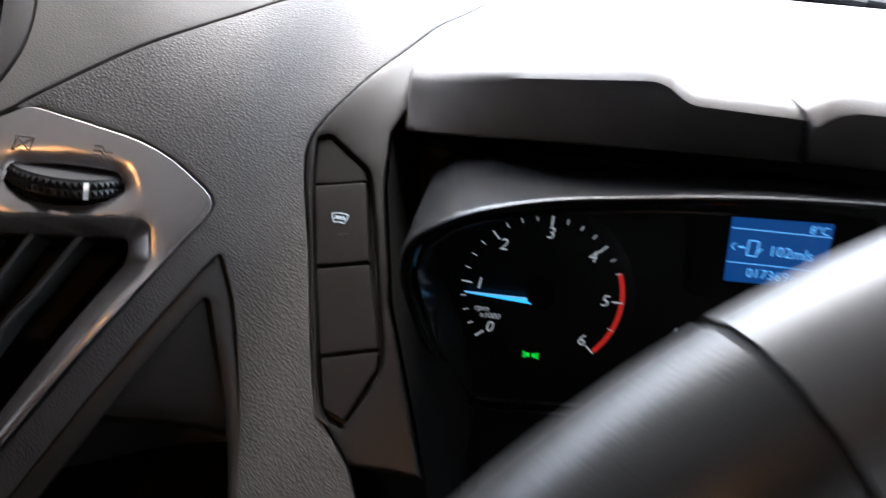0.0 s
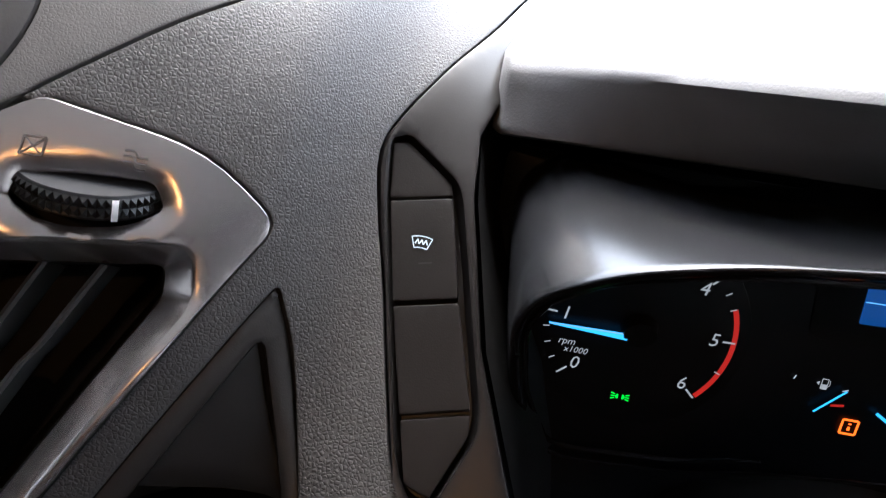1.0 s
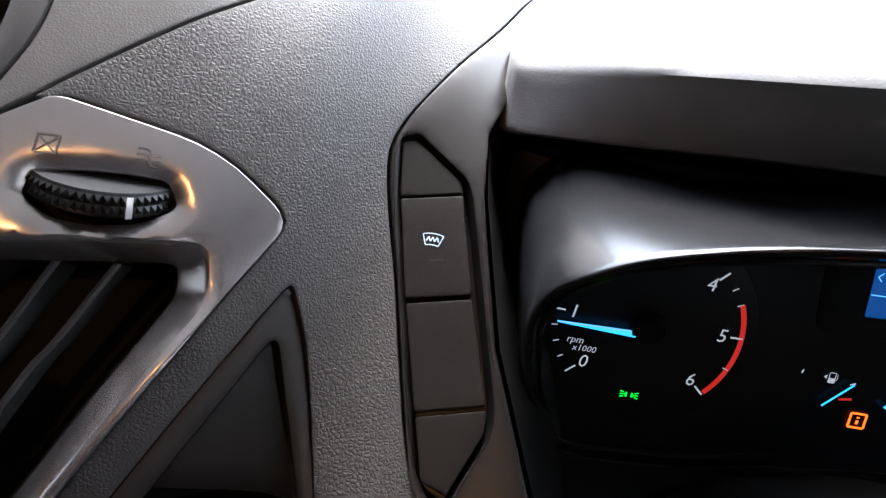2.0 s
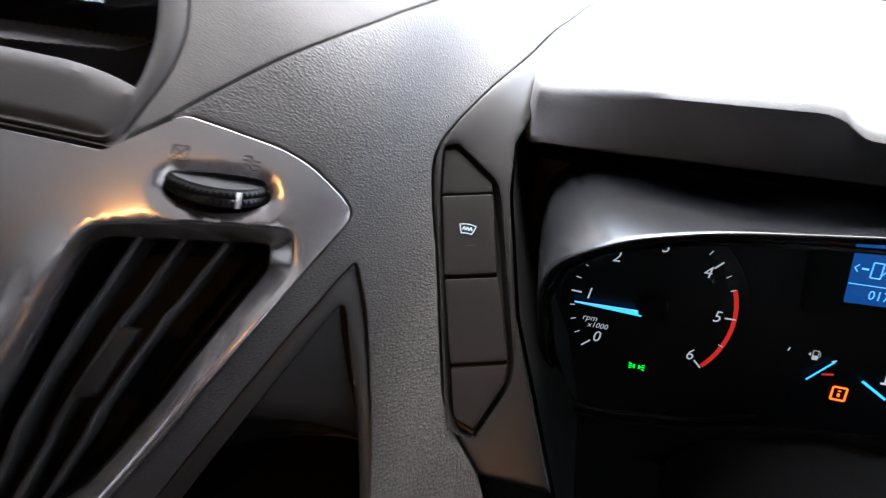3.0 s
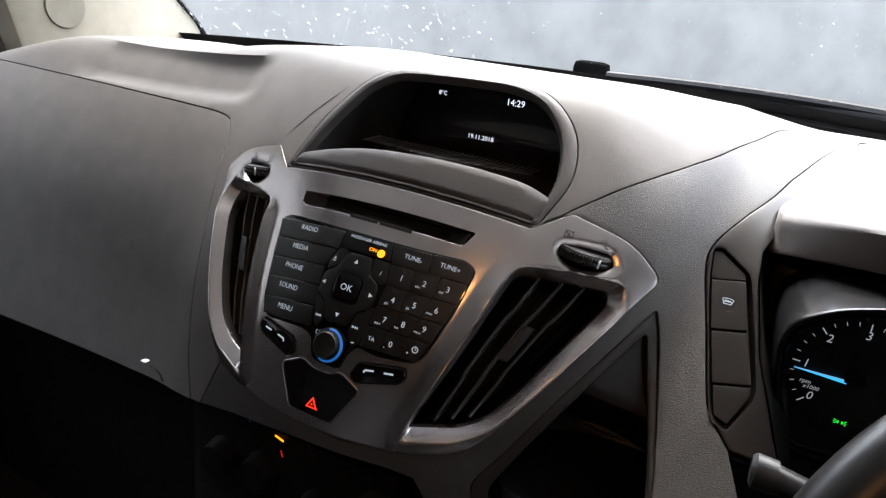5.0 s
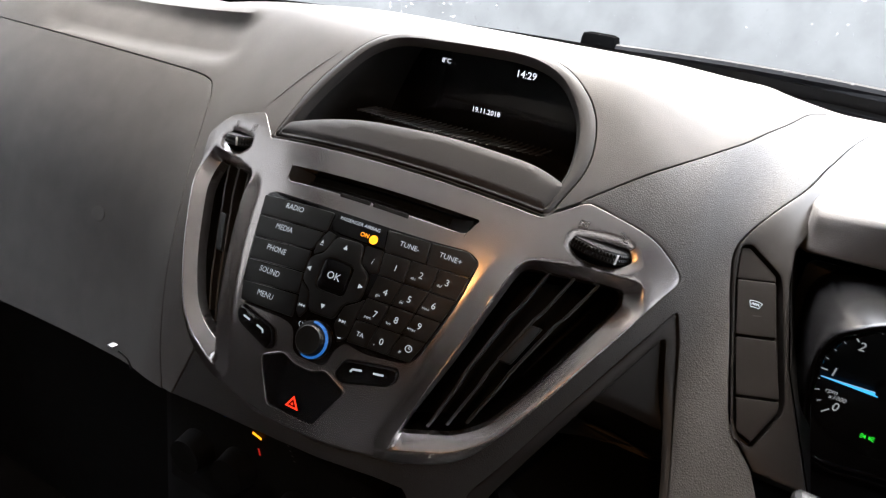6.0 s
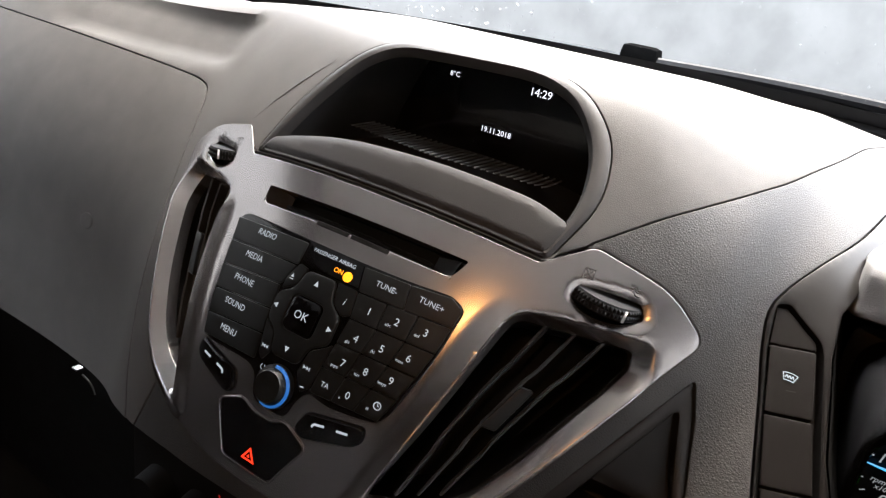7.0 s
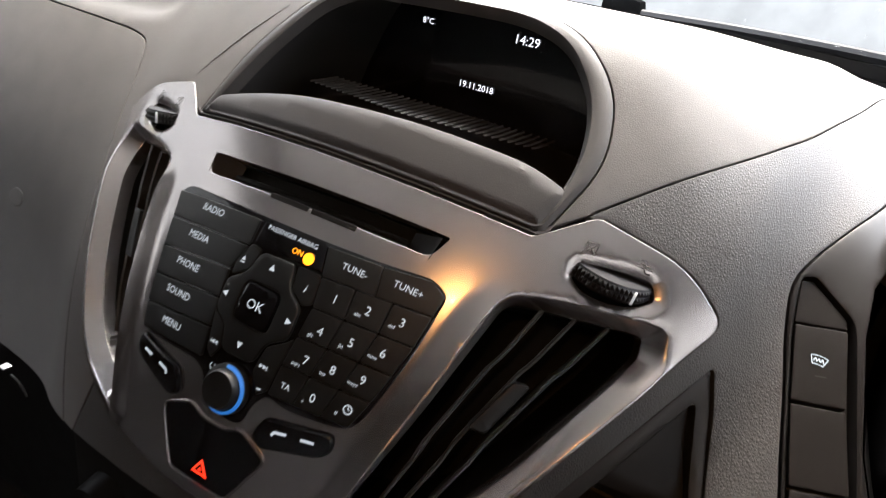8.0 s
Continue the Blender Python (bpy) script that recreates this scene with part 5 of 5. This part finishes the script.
shapes("gauge_tick", [stroke(DC(0.4590, 1.5670), DC(0.4615, 1.5680), 0.0006)], dial, WHITE, cluster, 0.0011)
shapes("gauge_tick", [stroke(DC(0.4360, 1.5690), DC(0.4366, 1.5710), 0.0006)], dial, WHITE, cluster, 0.0011)
shapes("coolant_symbol", [stroke(DC(0.4860, 1.5600), DC(0.4900, 1.5600), 0.0012), stroke(DC(0.4880, 1.5600), DC(0.4880, 1.5650), 0.0008)], dial, WHITE, cluster, 0.0011)
sq = [DC(0.4640, 1.5462), DC(0.4712, 1.5462), DC(0.4712, 1.5534), DC(0.4640, 1.5534)]
shapes("info_light", [stroke(sq[i], sq[(i + 1) % 4], 0.0011) for i in range(4)] + [stroke(DC(0.4676, 1.5480), DC(0.4676, 1.5500), 0.0014), stroke(DC(0.4676, 1.5510), DC(0.4676, 1.5518), 0.0014)], dial, ORANGE, cluster, 0.0011, "orange information light")
shapes("belt_light", [[DC(0.4985, 1.5560), DC(0.5030, 1.5560), DC(0.5030, 1.5610), DC(0.4985, 1.5610)]], dial, RED_DIAL, cluster, 0.0011, "red belt light")

# ---- steering column, stalk and wheel ----
column = thing("steering_column", (0.478, 0.2, 1.4), "dark plastic steering column cover", "column cover")
bm = sweep([(0.478, 0.02, 1.50), (0.478, 0.10, 1.510), (0.478, 0.20, 1.505), (0.478, 0.33, 1.47)], lambda t: oval(0.085 + 0.02 * math.sin(t * 3), 0.045, 20))
part("column_cover", bm, SATIN_RIM, column)
stalk = thing("indicator_stalk", (0.35, 0.11, 1.60), "dark grey plastic indicator stalk on the column", "stalk")
part("stalk_arm", sweep([(0.3005, 0.104, 1.6030), (0.318, 0.104, 1.6005), (0.37, 0.110, 1.583), (0.42, 0.120, 1.555)], lambda t: oval(0.0085 - 0.001 * t, 0.0075 - 0.001 * t, 14)), SMOOTH_TRIM, stalk)
part("stalk_tip", sweep([(0.2895, 0.104, 1.6035), (0.2912, 0.104, 1.6036), (0.299, 0.104, 1.6032), (0.3008, 0.104, 1.6030)], lambda t: oval(0.0080 + 0.002 * min(1, 3 * t), 0.0072 + 0.002 * min(1, 3 * t), 14)), KEY, stalk, "dark stalk end")

wheel = thing("steering_wheel", (0.478, 0.0, 1.45), "black leather steering wheel with satin spokes", "steering wheel")
wc, wt = Vector((0.478, -0.0175, 1.5857)), 0.597
wu, wv = Vector((1, 0, 0)), Vector((0, math.sin(wt), math.cos(wt)))
wn_ = wu.cross(wv)
at_rim = lambda a, r=0.178: wc + (wu * math.cos(a) + wv * math.sin(a)) * r
SPLIT = radians(127.5)
lower = [at_rim(a) for a in np.linspace(SPLIT + 0.003, SPLIT + radians(105), 60)]
part("leather_rim", sweep(lower, oval(0.0165, 0.0155, 18), up=tuple(wn_)), LEATHER, wheel)
upper_rim = [at_rim(a) for a in np.linspace(SPLIT - radians(75), SPLIT - 0.003, 50)]
part("smooth_rim", sweep(upper_rim, oval(0.0165, 0.0155, 18), up=tuple(wn_)), SATIN_RIM, wheel, "satin smooth upper rim")
part("rim_joint", sweep([at_rim(a) for a in np.linspace(SPLIT - 0.004, SPLIT + 0.004, 4)], oval(0.0158, 0.0148, 18), up=tuple(wn_)), RUBBER, wheel)
rest = [at_rim(a) for a in np.linspace(SPLIT + radians(105), SPLIT + radians(285), 60)]
part("leather_rim", sweep(rest, oval(0.0165, 0.0155, 18), up=tuple(wn_)), LEATHER, wheel)
for a in (170, 10, 270):
    a = radians(a)
    part("spoke", sweep([at_rim(a, r) - wn_ * d for r, d in ((0.172, 0.0), (0.13, 0.012), (0.07, 0.03))], lambda t: oval(0.016 + 0.012 * t, 0.008, 12), up=tuple(wn_)), SURROUND, wheel)
hub = sweep([wc - wn_ * 0.055, wc - wn_ * 0.04, wc - wn_ * 0.02, wc - wn_ * 0.016], lambda t: oval((0.07, 0.08, 0.075, 0.05)[int(round(t * 3))], (0.06, 0.07, 0.065, 0.045)[int(round(t * 3))], 24), up=(0, 0, 1))
part("hub_pad", hub, BINNACLE, wheel)

# ---- below the fascia ----
# Bodies coloured black to stand for the deep shade under the dash.
console = thing("lower_console", (0, 0.2, 1.1), "lower console coloured black to stand for deep shade", "console")
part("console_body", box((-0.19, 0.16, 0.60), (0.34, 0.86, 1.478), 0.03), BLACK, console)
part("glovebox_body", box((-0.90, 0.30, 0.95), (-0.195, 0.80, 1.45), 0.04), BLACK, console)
low = plane_of((0, 0.130, 1.46), (1, 0, 0), (0, 0, 1))
part("heater_panel", box((-0.14, 0.131, 1.37), (0.07, 0.165, 1.466), 0.004), BLACK, console)
shapes("amber_light", [stroke((-0.0475, 0.0030), (-0.0385, 0.0008), 0.0024)], low, AMBER, console, 0.001)
shapes("red_light", [stroke((-0.041, -0.0090), (-0.039, -0.0150), 0.0018)], low, RED_DIAL, console, 0.001)
for x, z in ((-0.105, -0.012), (-0.06, -0.008), (0.0, -0.02)):
    dialb = bmesh.new()
    bmesh.ops.create_cone(dialb, segments=24, radius1=0.018, radius2=0.015, depth=0.018, cap_ends=True, matrix=pose(x, 0.124, 1.43 + z, 90))
    part("heater_knob", dialb, BLACK, console)
shapes("blue_mark", [stroke((-0.0716, 0.0150), (-0.0708, 0.0095), 0.0014)], low, BLUE_SCREEN, console, 0.006)
for k in range(5):
    shapes("scale_mark", [stroke((-0.0125 + 0.0022 * k, 0.0165 - 0.0036 * k), (-0.0105 + 0.0022 * k, 0.0160 - 0.0036 * k), 0.0007)], low, GREY_MARK, console, 0.006)
latch = thing("glovebox_latch", (-0.19, 0.125, 1.48), "small bright chrome latch under the dash edge", "latch")
part("latch_plate", box((-0.1995, 0.121, 1.4817), (-0.1935, 0.127, 1.4832), 0.0006), CHROME, latch)
part("latch_bow", sweep(curve_of([(-0.187, 0.122, 1.4815), (-0.180, 0.122, 1.4800), (-0.175, 0.122, 1.4765), (-0.172, 0.122, 1.4710)], 0.002), oval(0.0008, 0.0008, 8), up=(0, 1, 0)), KEY, latch)
lever = thing("gear_lever_cuff", (0.11, 0.08, 1.40), "dark grey gear lever surround under the pocket", "gear surround")
part("cuff", sweep([(0.056, 0.082, 1.420), (0.074, 0.080, 1.455), (0.100, 0.078, 1.476), (0.130, 0.079, 1.478), (0.162, 0.084, 1.474), (0.190, 0.090, 1.462), (0.206, 0.094, 1.438)], oval(0.024, 0.016, 14)), KEY, lever)
part("console", box((0.045, 0.085, 1.36), (0.215, 0.13, 1.460), bevel=0.012), KEY, lever)
